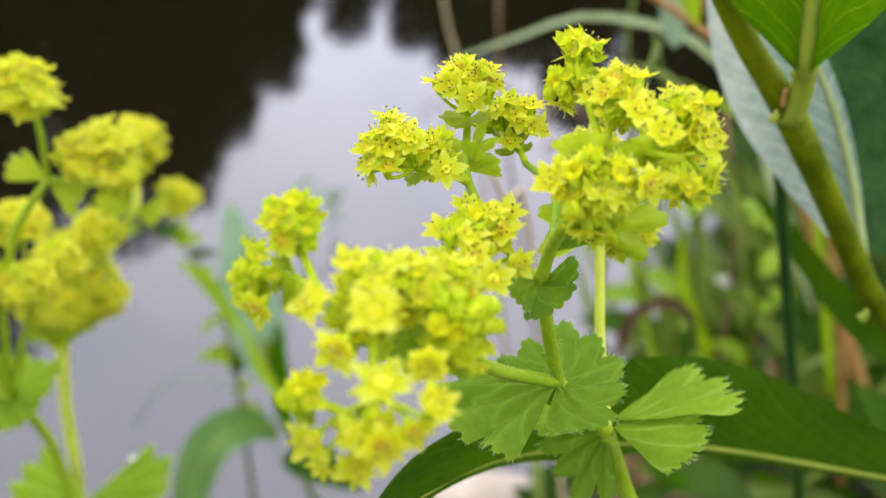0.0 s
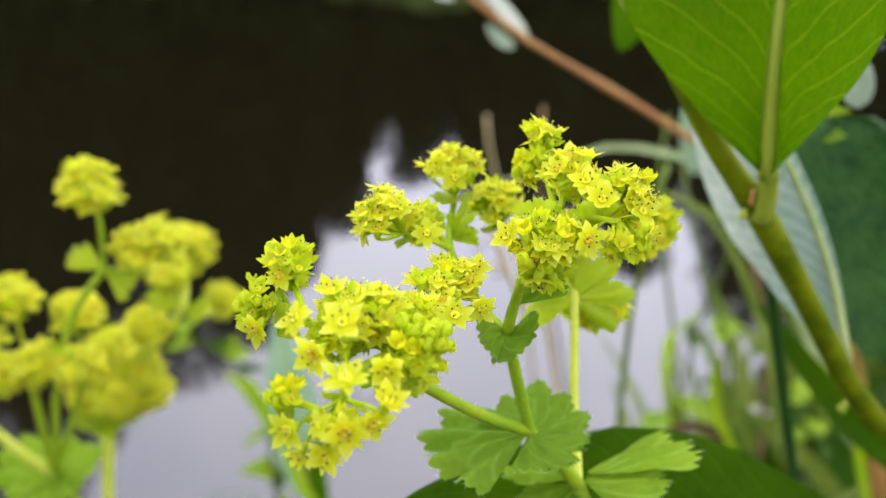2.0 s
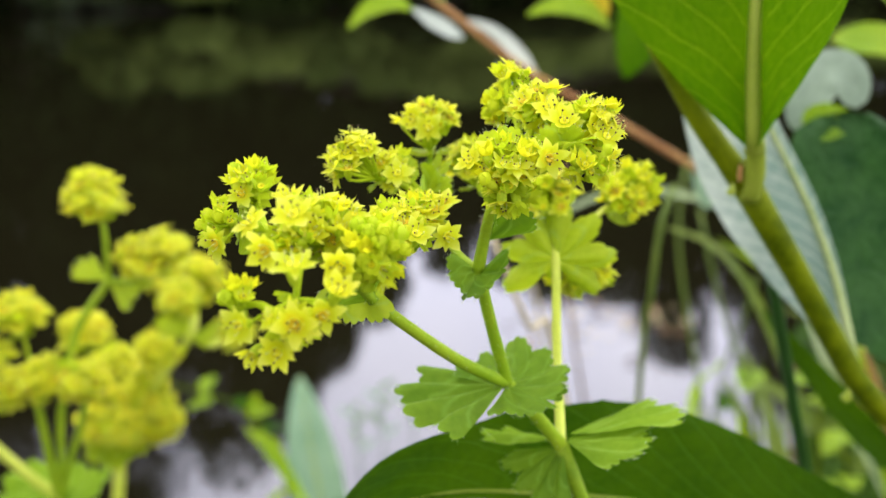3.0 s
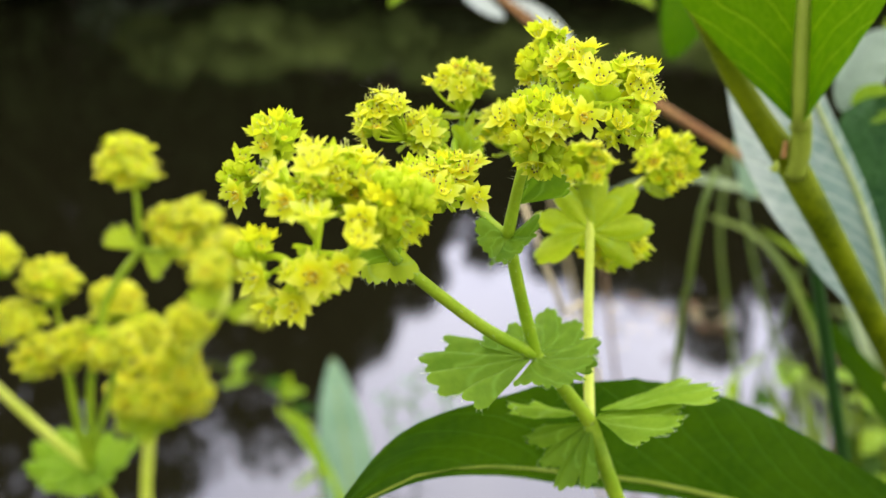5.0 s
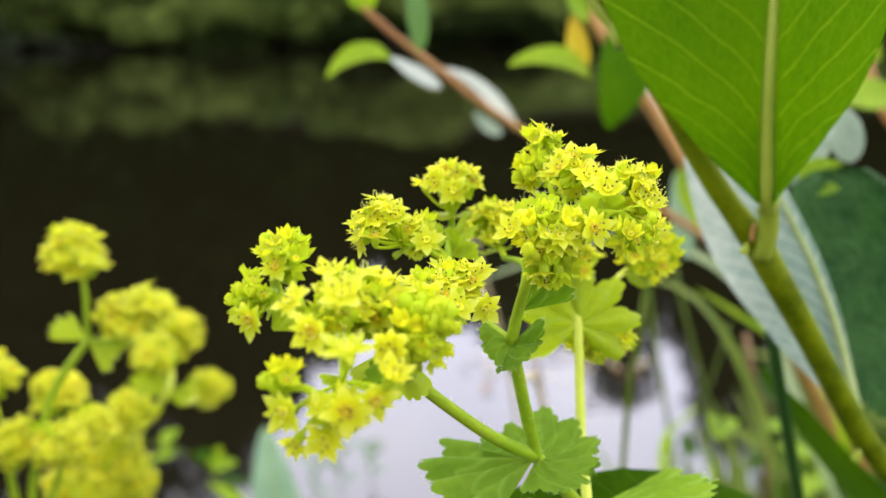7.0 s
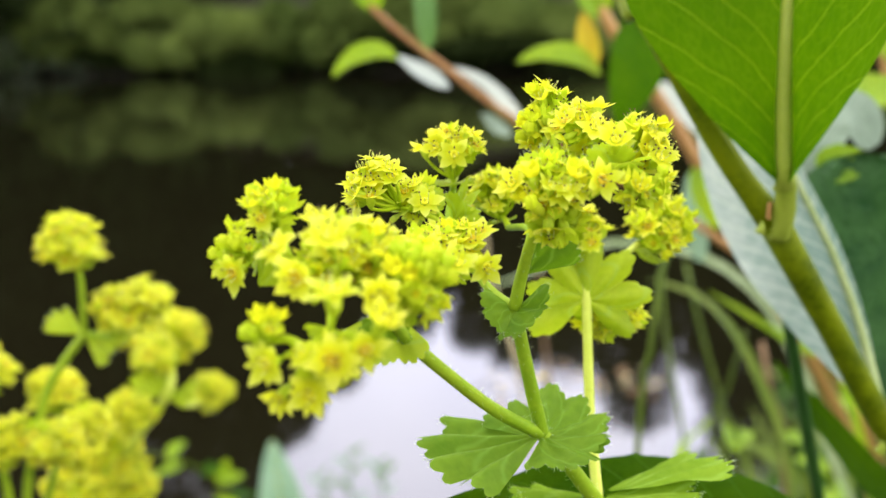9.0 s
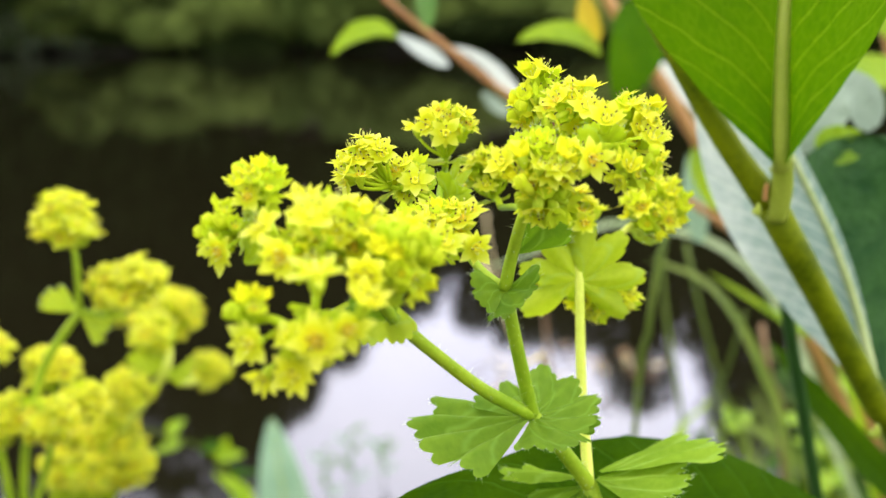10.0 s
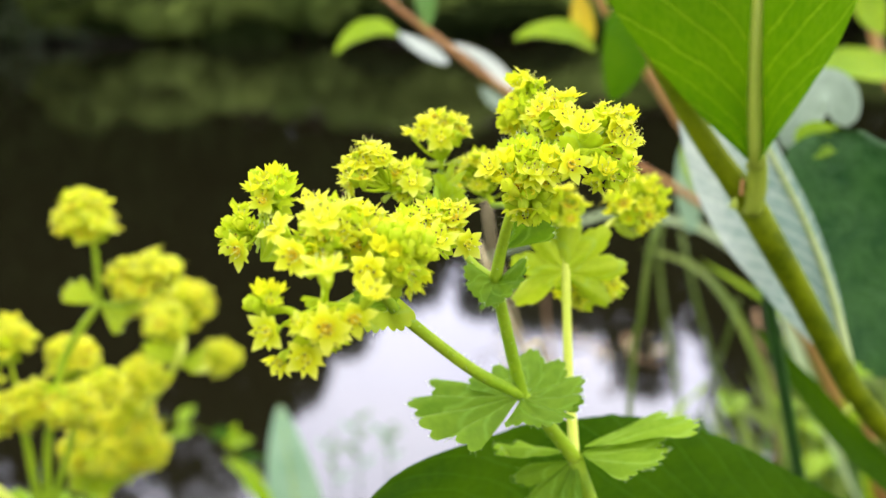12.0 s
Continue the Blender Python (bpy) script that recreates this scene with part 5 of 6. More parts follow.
def twig_plant():
    plant = thing("willow_twig", "reddish willow twig with green and white-backed leaves", "twig", "willow twigs", (0.16, 0.34, 0.1))
    tw = [(0.16, 0.34, 0.05), (0.1259, 0.3215, 0.2131), (0.0871, 0.2946, 0.2864), (0.0671, 0.2872, 0.3084), (0.0362, 0.2825, 0.3288), (0.0057, 0.2803, 0.3463), (-0.0059, 0.2800, 0.3545), (-0.0193, 0.2800, 0.3651), (-0.0334, 0.2800, 0.3763), (-0.0472, 0.2817, 0.3902)]
    stem(plant, tw, 1.6, 0.85, "twig", TWIG, n=50, bulge=[(0.78, 0.3, 0.012), (0.62, 0.25, 0.012)])
    for pts, w, nrm, mat, kw in [
            ([(-0.0289, 0.275, 0.3657), (-0.0341, 0.272, 0.3664), (-0.04, 0.27, 0.3648), (-0.0461, 0.268, 0.361)], 9.5, (0.1, -0.8, 0.55), FRESH, dict(fold=0.25, seed=11, one_side=1, full=0.8)),
            ([(-0.0153, 0.279, 0.3574), (-0.0191, 0.277, 0.3585), (-0.0244, 0.276, 0.3616), (-0.0296, 0.275, 0.3663)], 7.5, (0.1, -0.9, 0.3), WHITE_LEAF, dict(fold=0.2, seed=12, one_side=1)),
            ([(0.0055, 0.2815, 0.3452), (0.0, 0.282, 0.3508), (-0.007, 0.282, 0.3578), (-0.0148, 0.281, 0.3629)], 7.0, (0.2, -0.9, 0.2), WHITE_LEAF, dict(fold=0.2, seed=13, one_side=1)),
            ([(0.0015, 0.284, 0.3437), (-0.0025, 0.285, 0.346), (-0.0071, 0.286, 0.3503)], 4.5, (0.1, -0.7, 0.6), GREY_LEAF, dict(fold=0.2, seed=16)),
            ([(-0.0214, 0.28, 0.3676), (-0.0219, 0.279, 0.3753), (-0.0225, 0.281, 0.3851), (-0.0221, 0.284, 0.3928)], 6.5, (0.4, -0.9, 0.1), FRESH_DULL, dict(fold=0.4, seed=14)),
            ([(-0.0359, 0.281, 0.3787), (-0.0376, 0.279, 0.3853), (-0.039, 0.279, 0.3923), (-0.0416, 0.282, 0.4011)], 11.0, (0.3, -0.9, 0.2), FRESH, dict(fold=0.25, seed=15))]:
        leaf_part(plant, pts, w, nrm, mat, base=0.8, wave=0.04, **kw)
    plant = thing("willow_twig", "brown willow twig with hanging fresh green leaves", "twig", "willow twigs", (0.20, 0.36, 0.1))
    tw = [(0.20, 0.36, 0.05), (0.1133, 0.3196, 0.2336), (0.0710, 0.2744, 0.3048), (0.0508, 0.2664, 0.3384), (0.0418, 0.2665, 0.3524), (0.0272, 0.2678, 0.3742), (0.0186, 0.2705, 0.3907)]
    stem(plant, tw, 3.0, 1.6, "twig", TWIG, n=40)
    for pts, w, nrm, mat, kw in [
            ([(0.0255, 0.264, 0.3608), (0.0183, 0.259, 0.3642), (0.0111, 0.257, 0.3655), (0.0039, 0.256, 0.3645)], 10.0, (0.1, -0.75, 0.6), FRESH, dict(fold=0.25, seed=21, one_side=1, full=0.7)),
            ([(0.0331, 0.262, 0.3748), (0.034, 0.256, 0.3657), (0.0316, 0.252, 0.3569), (0.0293, 0.251, 0.3487)], 14.0, (0.15, -1, 0.1), BROAD, dict(fold=0.15, seed=22)),
            ([(0.0237, 0.266, 0.3629), (0.0221, 0.264, 0.369), (0.0206, 0.264, 0.3772)], 6.0, (-0.2, -0.9, 0.2), YELLOWED, dict(fold=0.2, seed=27)),
            ([(0.0389, 0.2673, 0.3575), (0.0433, 0.2674, 0.3560), (0.0535, 0.2657, 0.3436)], 5.0, (-0.3, -0.8, 0.5), WHITE_LEAF, dict(fold=0.2, seed=23)),
            ([(0.0508, 0.2664, 0.3384), (0.0520, 0.2607, 0.3304), (0.0553, 0.2590, 0.3211)], 6.0, (-0.5, -0.8, 0.3), FRESH, dict(fold=0.3, seed=24)),
            ([(0.0555, 0.2887, 0.3064), (0.0538, 0.2903, 0.3193), (0.0520, 0.2919, 0.3321)], 7.0, (-0.2, -1, 0.2), BLUE_LEAF, dict(fold=0.2, seed=25)),
            ([(0.0258, 0.2681, 0.3763), (0.0242, 0.2665, 0.3791), (0.0185, 0.2654, 0.3862)], 9.0, (0.2, -0.9, 0.3), FRESH, dict(fold=0.3, seed=26))]:
        leaf_part(plant, pts, w, nrm, mat, base=0.8, wave=0.04, **kw)
    plant = thing("willow_twig", "thin willow twig with bright leaves among the bank plants", "twig", "willow twigs", (0.24, 0.36, 0.1))
    tw = [(0.24, 0.36, 0.05), (0.1567, 0.3178, 0.2542), (0.1243, 0.3000, 0.3288), (0.1114, 0.3036, 0.3513), (0.1065, 0.3076, 0.3721), (0.1041, 0.3118, 0.3927)]
    stem(plant, tw, 2.6, 1.4, "twig", TWIG, n=40)
    for pts, w, nrm, mat, kw in [
            ([(0.0872, 0.29, 0.3555), (0.0972, 0.29, 0.3544), (0.1095, 0.29, 0.3536), (0.1185, 0.29, 0.3562)], 14.0, (0.0, -0.6, 0.8), FRESH, dict(fold=0.2, seed=31)),
            ([(0.1057, 0.3085, 0.3768), (0.1064, 0.3038, 0.3689), (0.1101, 0.3018, 0.3626)], 9.0, (-0.2, -0.8, 0.6), FRESH, dict(fold=0.2, seed=32)),
            ([(0.1179, 0.3089, 0.3734), (0.1104, 0.3065, 0.3798), (0.1005, 0.3060, 0.3863)], 12.0, (-0.2, -0.8, 0.6), FRESH, dict(fold=0.2, seed=34))]:
        leaf_part(plant, pts, w, nrm, mat, base=0.8, wave=0.04, **kw)


twig_plant()


# ---- single stems, grasses and shoots between the flowers and the water ----
def single_stalk(name, label, category, pts, r0, r1, mat, group=""):
    ob = thing(name, label, category, group, (pts[0][0], pts[0][1], ground_height(pts[0][0], pts[0][1])))
    stem(ob, [(pts[0][0], pts[0][1], ground_height(pts[0][0], pts[0][1]) - 0.01)] + [tuple(p) for p in pts[1:]], r0, r1, "stalk", mat, n=30)
    return ob


def grass(label, pts, width, mat, group="long grasses", normal=(0.1, -0.7, 0.7), fold=0.35):
    x, y = pts[0][0], pts[0][1]
    ob = thing("grass_blade", label, "grass", group, (x, y, ground_height(x, y)))
    bm = bmesh.new()
    blade(bm, [local(ob, p) for p in [(x, y, ground_height(x, y) - 0.01)] + [tuple(p) for p in pts[1:]]], width * MM, normal, fold, n=40, m=4, base=0.5, full=0.5)
    part("blade", bm, mat, ob)
    return ob


single_stalk("rush_stem", "straight dark green rush stem beside the shrub", "rush",
             [(0.108, 0.205, 0.08), (0.0825, 0.188, 0.20), (0.0545, 0.170, 0.32), (0.0500, 0.1680, 0.343)], 1.35, 1.15, STALK_DARK)
for lab, pts, r0, r1, mt in [
        ("pale green flower stalk behind the lady's mantle", [(0.030, 0.275, 0.05), (0.0344, 0.2373, 0.2673), (0.0358, 0.2277, 0.2940), (0.0375, 0.2236, 0.3168), (0.0407, 0.2260, 0.3267)], 1.02, 0.75, GRASS),
        ("thin green stalk over the water", [(0.10, 0.40, 0.05), (0.0879, 0.3715, 0.1995), (0.0733, 0.3485, 0.2420), (0.0640, 0.3438, 0.2723), (0.0591, 0.3479, 0.2934)], 1.09, 0.68, GRASS),
        ("thin green stalk over the water", [(0.055, 0.40, 0.04), (0.0717, 0.3723, 0.2104), (0.0764, 0.3591, 0.2425), (0.0813, 0.3546, 0.2673)], 1.09, 0.54, GRASS),
        ("dry brown stalk on the bank", [(0.11, 0.39, 0.05), (0.0975, 0.3558, 0.2179), (0.0903, 0.3508, 0.2455), (0.0873, 0.3543, 0.2632)], 1.36, 1.02, DRY),
        ("pale dry stalk behind the flowers", [(0.045, 0.265, 0.03), (0.0154, 0.2205, 0.2758), (0.0074, 0.2087, 0.2963), (0.0027, 0.2062, 0.3099), (-0.0023, 0.2084, 0.3219)], 0.82, 0.61, STRAW),
        ("dry brown stalk with faded seeds over the water", [(0.03, 0.52, 0.02), (0.0014, 0.4607, 0.1922), (-0.0149, 0.4539, 0.2654), (-0.0174, 0.4532, 0.2854)], 1.09, 0.82, STRAW),
        ("dry brown stalk with faded seeds over the water", [(0.05, 0.56, 0.02), (0.0154, 0.4797, 0.1841), (0.0078, 0.4722, 0.2553), (0.0082, 0.4769, 0.2851)], 1.22, 0.82, DRY),
        ("upright green stalk over the water", [(0.10, 0.48, 0.05), (0.0689, 0.3974, 0.1958), (0.0561, 0.3899, 0.2673), (0.0582, 0.3963, 0.3003)], 1.09, 0.82, GRASS)]:
    single_stalk("plant_stalk", lab, "stalk", pts, r0, r1, mt, "stalks over the water")
for lab, pts, w, mt in [
        ("pale arching grass blade over the water", [(0.19, 0.48, 0.06), (0.1172, 0.3446, 0.2098), (0.0905, 0.3369, 0.2717), (0.0691, 0.3316, 0.2953), (0.0510, 0.3289, 0.3022), (0.0313, 0.3289, 0.3038), (0.0103, 0.3343, 0.2944), (-0.0121, 0.3395, 0.2847)], 5.5, PALE_GRASS),
        ("arching green grass blade", [(0.14, 0.46, 0.06), (0.0940, 0.3359, 0.2222), (0.0794, 0.3172, 0.2611), (0.0678, 0.3103, 0.2818), (0.0566, 0.3064, 0.2927), (0.0419, 0.3060, 0.2973)], 7, GRASS),
        ("bright green grass blade", [(0.17, 0.40, 0.07), (0.1012, 0.2938, 0.2623), (0.0838, 0.2860, 0.2812), (0.0699, 0.2818, 0.2916), (0.0572, 0.2823, 0.2996)], 7, FRESH),
        ("broad upright green blade on the bank", [(0.09, 0.40, 0.04), (0.1077, 0.3994, 0.1330), (0.0876, 0.3816, 0.1860), (0.0752, 0.3762, 0.2192)], 11, GRASS),
        ("broad upright green blade on the bank", [(0.11, 0.42, 0.04), (0.0910, 0.4154, 0.1217), (0.0793, 0.3987, 0.1762), (0.0736, 0.3976, 0.1958)], 7, GRASS),
        ("short green blade on the bank", [(0.10, 0.38, 0.04), (0.0644, 0.3876, 0.1892), (0.0709, 0.3569, 0.2345)], 7, FRESH),
        ("short green blade on the bank", [(0.13, 0.42, 0.04), (0.0849, 0.3693, 0.1787), (0.0786, 0.3582, 0.2134)], 8, FRESH),
        ("short green blade on the bank", [(0.11, 0.40, 0.04), (0.0656, 0.3680, 0.1831), (0.0656, 0.3571, 0.2155)], 6, GRASS)]:
    grass(lab, pts, w, mt)


def willow_shoot():
    plant = thing("willow_shoot", "young willow shoot with grey-green and fresh leaves at the water's edge", "shoot", "", (-0.045, 0.37, 0.02))
    stem(plant, [(-0.045, 0.37, 0.0), (-0.0731, 0.3805, 0.0488), (-0.0847, 0.3701, 0.1255), (-0.0870, 0.3678, 0.1533)], 1.8, 1.2, "stem", STALK)
    leaf_part(plant, [(-0.0862, 0.3671, 0.1306), (-0.0916, 0.3721, 0.1617), (-0.0975, 0.3799, 0.1871), (-0.1032, 0.3908, 0.2078)], 23, (0.15, -1, 0.25), BLUE_LEAF, 0.25, 0.7, 0.3, base=0.8, seed=41, n=32, label="upright grey-green leaf")
    leaf_part(plant, [(-0.0793, 0.3569, 0.1323), (-0.0887, 0.3478, 0.1690), (-0.1012, 0.3481, 0.1918), (-0.1161, 0.3521, 0.2004)], 13, (-0.7, -0.3, 0.7), FRESH, 0.5, 0.6, 0.3, base=0.7, seed=42)
    leaf_part(plant, [(-0.0833, 0.3580, 0.1135), (-0.0934, 0.3426, 0.1280), (-0.1057, 0.3297, 0.1261), (-0.1131, 0.3175, 0.1041), (-0.1154, 0.3163, 0.0807)], 19, (0.0, -0.5, 0.85), FRESH_DULL, 0.25, 0.6, 0.3, base=0.7, seed=43)
    leaf_part(plant, [(-0.0806, 0.3535, 0.1049), (-0.0644, 0.3440, 0.1072), (-0.0451, 0.3404, 0.0988)], 16, (0.0, -0.4, 0.9), BROAD_SHADED, 0.2, base=0.7, seed=44)
    leaf_part(plant, [(-0.0796, 0.3581, 0.1135), (-0.0803, 0.3614, 0.1407), (-0.0837, 0.3725, 0.1617)], 10, (-0.3, -0.9, 0.3), BROAD, 0.3, base=0.7, seed=45)


willow_shoot()


def sprig():
    plant = thing("leafy_sprig", "small-leaved green sprig hanging over the pond", "sprig", "", (-0.10, 0.37, 0.02))
    main = [(-0.10, 0.37, 0.0), (-0.1082, 0.3844, 0.1457), (-0.1234, 0.3871, 0.1862), (-0.1392, 0.3826, 0.1999), (-0.1611, 0.3802, 0.2056)]
    stem(plant, main, 1.4, 0.6, "stem", STALK)
    rg = random.Random(9)
    C = spline(main, 30)
    for k in range(18):
        c = C[14 + int(k * 0.85)]
        d = Vector((rg.uniform(-1, 1), rg.uniform(-0.5, 0.4), rg.uniform(-0.5, 0.9))).normalized()
        leaf_part(plant, [c, c + d * 0.006, c + d * rg.uniform(0.010, 0.018)], rg.uniform(5, 8), (rg.uniform(-.4, .4), -0.6, 0.7), FRESH if k % 3 else BROAD_SHADED, 0.2, n=8, m=4, seed=50 + k)


sprig()
single_stalk("hooked_stalk", "thin pale stalk bent over in a hook above the water", "stalk",
             [(0.0, 0.40, 0.0), (-0.0853, 0.4160, 0.0314), (-0.1083, 0.4182, 0.0795), (-0.1355, 0.4167, 0.1001), (-0.1533, 0.4133, 0.0952), (-0.1686, 0.4115, 0.0719)], 0.6, 0.45, PALE_GRASS)


# ---- the bank: stone, litter and undergrowth ----
def stone(x, y, z, size, seed, label):
    bm = bmesh.new()
    bmesh.ops.create_icosphere(bm, subdivisions=4, radius=1.0)
    for v in bm.verts:
        k = 1 + 0.18 * noise.noise(v.co * 1.3 + Vector((seed, 0, 0))) + 0.06 * noise.noise(v.co * 4 + Vector((seed, 3, 0)))
        v.co = Vector((v.co.x * size[0], v.co.y * size[1], v.co.z * size[2])) * k
    ob = part("stone", bm, STONE)
    ob.location = (x, y, z)
    tagged(ob, label, "stone", "stones on the bank")


stone(0.006, 0.400, 0.020, (0.042, 0.030, 0.032), 1, "pale pinkish rounded stone on the bank")
stone(0.17, 0.52, 0.04, (0.03, 0.022, 0.018), 2, "small grey stone among bank plants")


def undergrowth(name, label, places, count, size, mat, seed, upright=0.6, spread=(0.06, 0.06, 0.05), slim=0.4):
    """Leafy growth that nobody could count: pointed leaves round a few places."""
    rng = random.Random(seed)
    bm = bmesh.new()
    for k in range(count):
        c = Vector(rng.choice(places))
        p = Vector((c.x + rng.gauss(0, spread[0]), c.y + rng.gauss(0, spread[1]), 0))
        if ground_height(p.x, p.y) < 0:
            continue
        p.z = max(0.0, ground_height(p.x, p.y)) + abs(rng.gauss(0, spread[2]))
        d = Vector((rng.uniform(-1, 1), rng.uniform(-1, 0.6), upright * rng.uniform(0.0, 1.4))).normalized()
        L = size * rng.uniform(0.6, 1.3)
        nrm = Vector((rng.uniform(-.5, .5), rng.uniform(-.8, 0), 0.8))
        blade(bm, [p, p + d * L * 0.5, p + d * L + Vector((0, 0, -0.15 * L))], L * slim * rng.uniform(0.75, 1.25), nrm, 0.2, n=7, m=4, base=0.75, seed=k)
    tagged(part(name, bm, mat), label, "undergrowth", kind="stuff")


bank = [(0.16 + 0.05 * k, 0.45 + 0.11 * k, 0.05) for k in range(9)] + [(0.12 + 0.06 * k, 0.36 + 0.03 * k, 0.05) for k in range(7)]
undergrowth("bank_herbs", "mixed green herbs crowding the bank", bank, 620, 0.035, HERB, 1, spread=(0.07, 0.07, 0.05))
undergrowth("bank_foliage", "dark green leaves low on the bank", bank, 420, 0.05, BROAD_SHADED, 2, spread=(0.09, 0.08, 0.04))
undergrowth("bank_grass", "tangled pale grass on the bank", bank, 420, 0.10, GRASS, 3, 1.4, (0.08, 0.08, 0.03), 0.055)
undergrowth("dead_leaves", "brown dead leaves lying at the water's edge", [(0.08, 0.44, 0), (0.11, 0.5, 0), (0.06, 0.36, 0)], 70, 0.03, DRY, 4, 0.15, (0.03, 0.03, 0.012))
undergrowth("near_herbs", "low green herbs under the flowers", [(0.02, 0.28, 0), (0.08, 0.27, 0), (-0.05, 0.29, 0), (0.14, 0.27, 0)], 160, 0.03, BROAD, 5, 0.5, (0.04, 0.03, 0.02))


def meadow():
    """Short grass over the near bank."""
    rng = random.Random(77)
    verts, faces = [], []
    while len(faces) < 44000:
        x, y = rng.gauss(0.3, 1.5), rng.gauss(0.1, 1.1)
        edge = shore(x) - 0.06
        if y > edge or (abs(x - 0.03) < 0.35 and -0.15 < y < 0.45):
            continue
        if noise.noise(Vector((x * 3, y * 3, 2.0))) < -0.28:
            continue
        h = rng.uniform(0.025, 0.075)
        a = rng.random() * 6.283
        lean = rng.uniform(0.1, 0.8) * h
        z = ground_height(x, y) - 0.003
        w = rng.uniform(0.0012, 0.0028)
        dx, dy = math.cos(a), math.sin(a)
        n = len(verts)
        verts += [(x - dy * w, y + dx * w, z), (x + dy * w, y - dx * w, z), (x + dx * lean * 0.4 + dy * w * 0.7, y + dy * lean * 0.4 - dx * w * 0.7, z + h * 0.6),
                  (x + dx * lean * 0.4 - dy * w * 0.7, y + dy * lean * 0.4 + dx * w * 0.7, z + h * 0.6), (x + dx * lean, y + dy * lean, z + h)]
        faces += [(n, n + 1, n + 2, n + 3), (n + 3, n + 2, n + 4)]
    me = bpy.data.meshes.new("meadow_grass")
    me.from_pydata(verts, [], faces)
    me.materials.append(GRASS)
    tagged(new("meadow_grass", me), "short green grass over the near bank", "grass", kind="stuff")


meadow()


# ---- small things: drops on leaves, litter on the water ----
def glass_drop():
    m, t, out = node_mat("water_drop")
    p = t.nodes.new("ShaderNodeBsdfPrincipled")
    p.inputs["Roughness"].default_value = 0.02
    p.inputs["IOR"].default_value = 1.33
    p.inputs["Transmission Weight"].default_value = 1.0
    t.links.new(p.outputs[0], out.inputs["Surface"])
    return m


DROP = glass_drop()
for p, r in (((0.0144, 0.1012, 0.3288), 0.00035), ((-0.0830, 0.2046, 0.2256), 0.0011), ((0.0141, 0.0910, 0.3289), 0.0003)):
    bm = bmesh.new()
    bmesh.ops.create_uvsphere(bm, u_segments=16, v_segments=10, radius=r)
    for v in bm.verts:
        v.co.z *= 0.7 if v.co.z > 0 else 0.3
    ob = part("water_drop", bm, DROP)
    ob.location = p
    tagged(ob, "clear water drop resting on a green leaf", "drop", "drops on the leaves")


def floating_leaf(x, y, size, turn, mat, seed):
    bm = bmesh.new()
    d = Vector((math.cos(turn), math.sin(turn), 0))
    blade(bm, [-d * size * 0.5, Vector((0, 0, 0.002)), d * size * 0.5 + Vector((0, 0, 0.003))], size * 0.4, (0, 0, 1), 0.15, n=12, m=6, base=0.8, wave=0.06, seed=seed)
    ob = part("fallen_leaf", bm, mat)
    ob.location = (x, y, 0.002)
    tagged(ob, "brown fallen leaf floating on the pond", "leaf", "fallen leaves on the water")


rng = random.Random(31)
for k in range(34):
    floating_leaf(0.03 + rng.gauss(0, 0.06), 1.06 + rng.gauss(0, 0.045), rng.uniform(0.008, 0.022), rng.uniform(-1.2, 1.2), rng.choice((DRY, STRAW, STRAW, DEAD)), 70 + k)


def seedling(base, top, seed, leaves=7, size=0.022):
    """A small leafy herb on the bank."""
    x, y = base
    rng = random.Random(seed)
    plant = thing("bank_herb", "small bright green herb growing on the bank", "herb", "herbs on the bank", (x, y, ground_height(x, y)))
    pts = [(x, y, ground_height(x, y) - 0.005), tuple(Vector((x, y, 0.05)).lerp(Vector(top), 0.5)), top]
    stem(plant, pts, 1.3, 0.7, "stem", STALK)
    C = spline([Vector(p) for p in pts], 10)
    for k in range(leaves):
        c = C[4 + k * 6 // max(1, leaves - 1)]
        a = k * 2.4 + rng.uniform(-0.4, 0.4)
        d = Vector((math.cos(a), math.sin(a) * 0.8, rng.uniform(0.0, 0.5))).normalized()
        L = size * rng.uniform(0.7, 1.2)
        leaf_part(plant, [c, c + d * L * 0.5 + Vector((0, 0, 0.1 * L)), c + d * L], L * 480, (rng.uniform(-.3, .3), -0.4, 0.9), FRESH, 0.2, n=12, m=6, base=0.75, seed=seed * 10 + k)


seedling((0.085, 0.40), (0.0858, 0.3761, 0.2218), 1, 3)
seedling((0.120, 0.37), (0.1042, 0.3483, 0.2276), 2, 5, 0.016)
seedling((0.150, 0.42), (0.1181, 0.3810, 0.2306), 3, 6, 0.018)
seedling((0.045, 0.37), (0.0563, 0.4092, 0.1552), 5, 6, 0.020)
seedling((0.110, 0.42), (0.1125, 0.4007, 0.1561), 6, 6, 0.022)


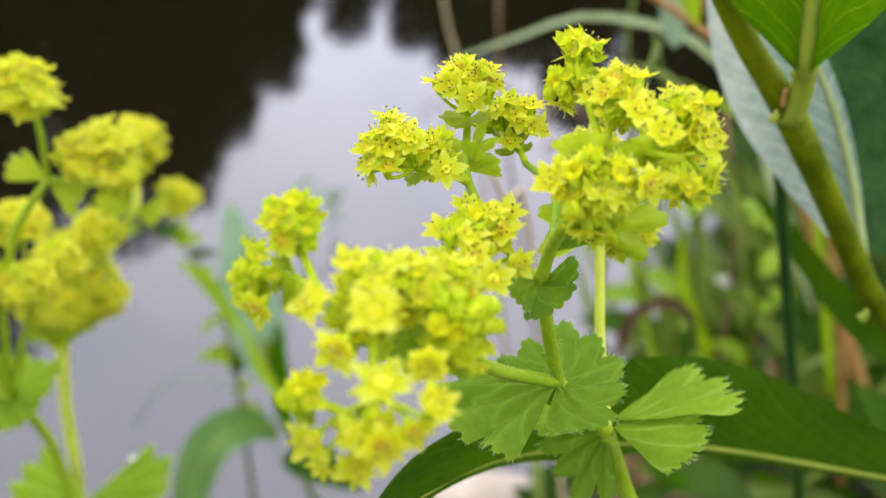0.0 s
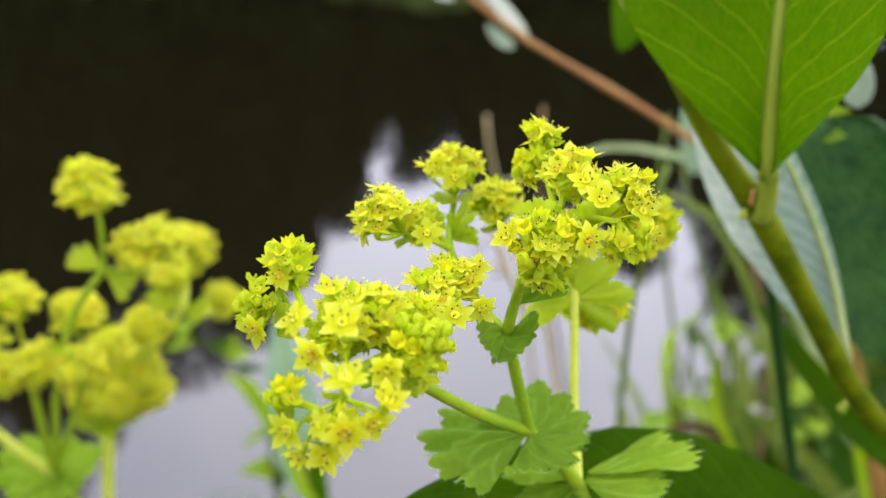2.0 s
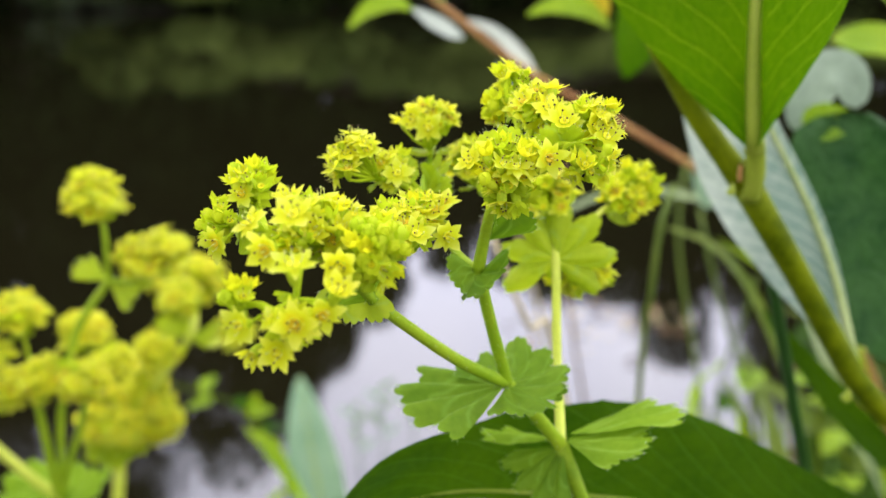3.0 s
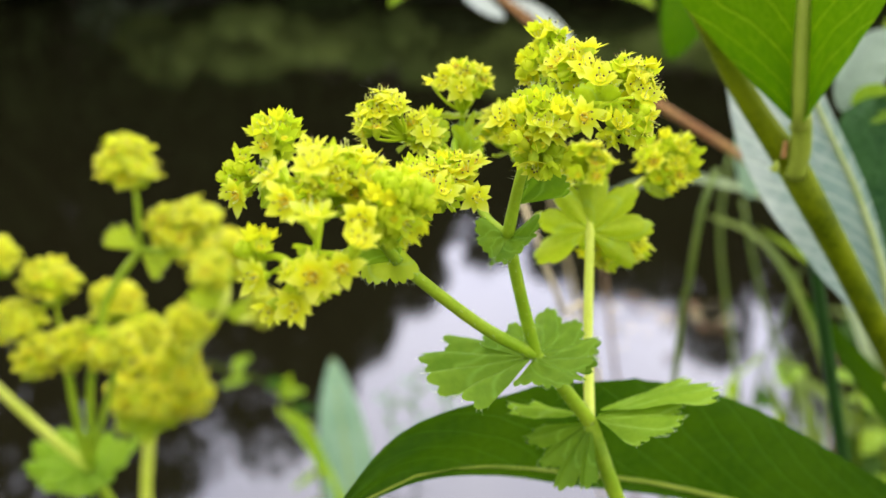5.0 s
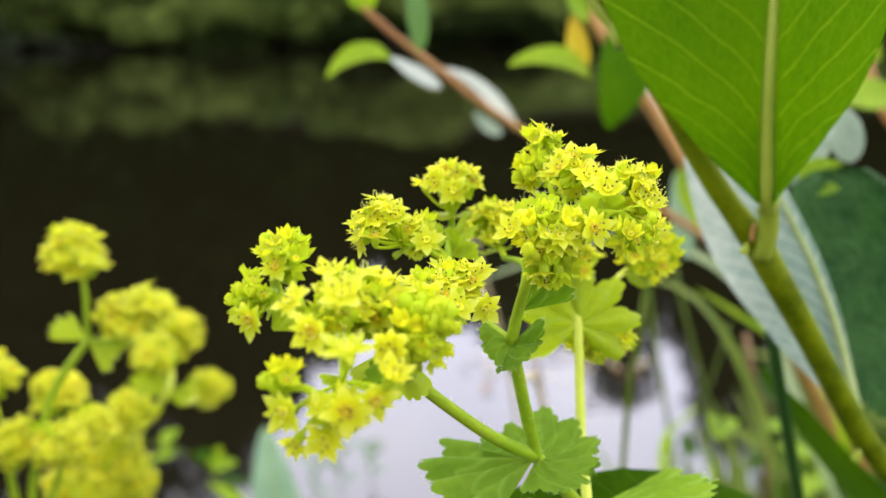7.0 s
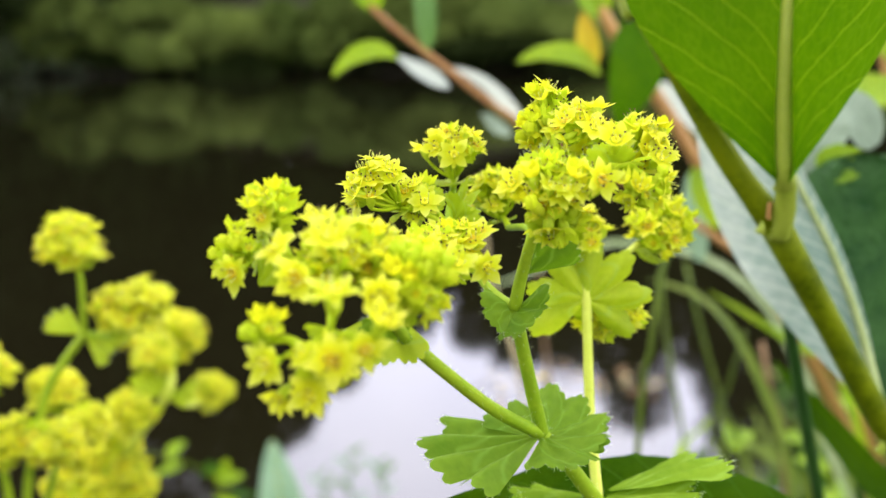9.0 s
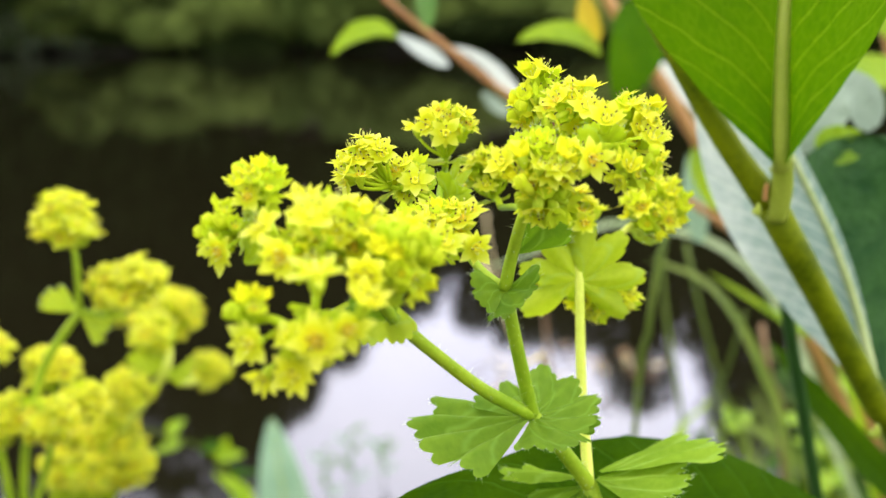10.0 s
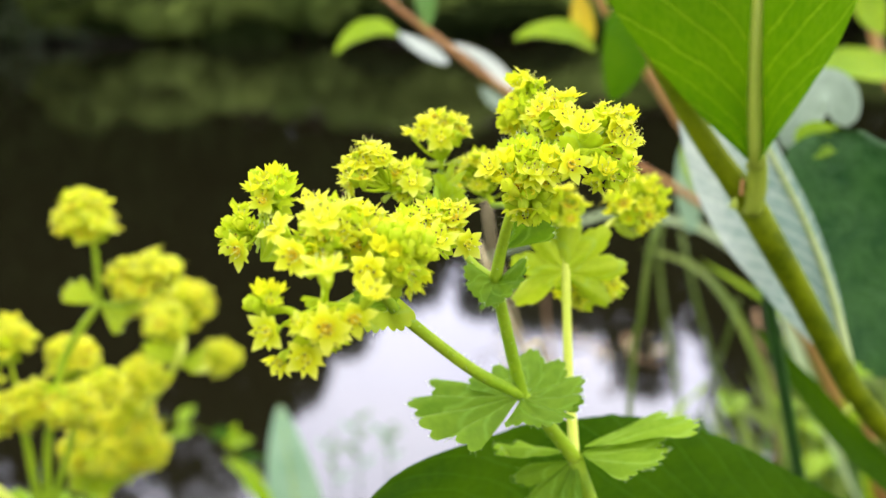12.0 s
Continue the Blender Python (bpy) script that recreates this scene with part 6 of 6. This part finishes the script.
def water_sprout(x, y, height, seed):
    """A thin water weed that stands out of the pond with a few narrow leaves."""
    rng = random.Random(seed)
    plant = thing("water_weed", "thin dull green weed rising from the shallow water", "weed", "weeds in the shallows", (x, y, ground_height(x, y)))
    top = Vector((x + rng.uniform(-0.01, 0.01), y, height))
    stem(plant, [(x, y, ground_height(x, y) - 0.005), tuple(Vector((x, y, 0)).lerp(top, 0.5)), tuple(top)], 0.8, 0.5, "stem", FRESH_DULL)
    for k in range(6):
        c = Vector((x, y, 0)).lerp(top, 0.3 + 0.14 * k)
        a = k * 2.4 + rng.uniform(-0.4, 0.4)
        d = Vector((math.cos(a), math.sin(a) * 0.7, 0.7)).normalized()
        leaf_part(plant, [c, c + d * 0.009, c + d * rng.uniform(0.014, 0.022)], 4.5, (rng.uniform(-.3, .3), -0.6, 0.7), FRESH_DULL if k % 2 else BLUE_LEAF, 0.2, n=8, m=4, seed=seed * 10 + k)


for k, (x, y, h) in enumerate([(-0.14, 0.7364, 0.055), (-0.1531, 0.711, 0.05), (-0.1223, 0.7688, 0.035)]):
    water_sprout(x, y, h, 7 + k)


def curled_leaf():
    ob = thing("dead_leaf", "curled brown dead leaf caught among the bank plants", "leaf", "", (0.075, 0.40, 0.04))
    stem(ob, [(0.075, 0.40, 0.02), (0.0680, 0.3367, 0.1500), (0.0528, 0.3261, 0.1756)], 0.9, 0.8, "stalk", DRY)
    leaf_part(ob, [(0.0528, 0.3261, 0.1756), (0.0572, 0.3288, 0.1918), (0.0659, 0.3277, 0.1997), (0.0765, 0.3271, 0.1972), (0.0813, 0.3264, 0.1840)], 5, (-0.2, -0.5, 0.85), DEAD, 0.5, base=0.8, wave=0.3, seed=90, n=20)


curled_leaf()


def white_flower():
    p = Vector((0.1055, 0.3946, 0.1721))
    ob = thing("white_flower", "tiny white flower on a thin green stalk", "flower", "", (p.x, p.y, ground_height(p.x, p.y)))
    stem(ob, [(p.x, p.y, ground_height(p.x, p.y) - 0.005), tuple(p - Vector((0.002, 0, 0.03))), tuple(p)], 0.7, 0.5, "stalk", GRASS)
    for k in range(5):
        a = 1.2566 * k
        d = Vector((math.cos(a), -0.35, math.sin(a)))
        q = p + d * 0.0008
        leaf_part(ob, [tuple(q), tuple(q + d * 0.0022), tuple(q + d * 0.0042)], 3.4, (0.1, -1, 0.3), PETAL_WHITE, 0.1, n=6, m=4, seed=95 + k)


white_flower()
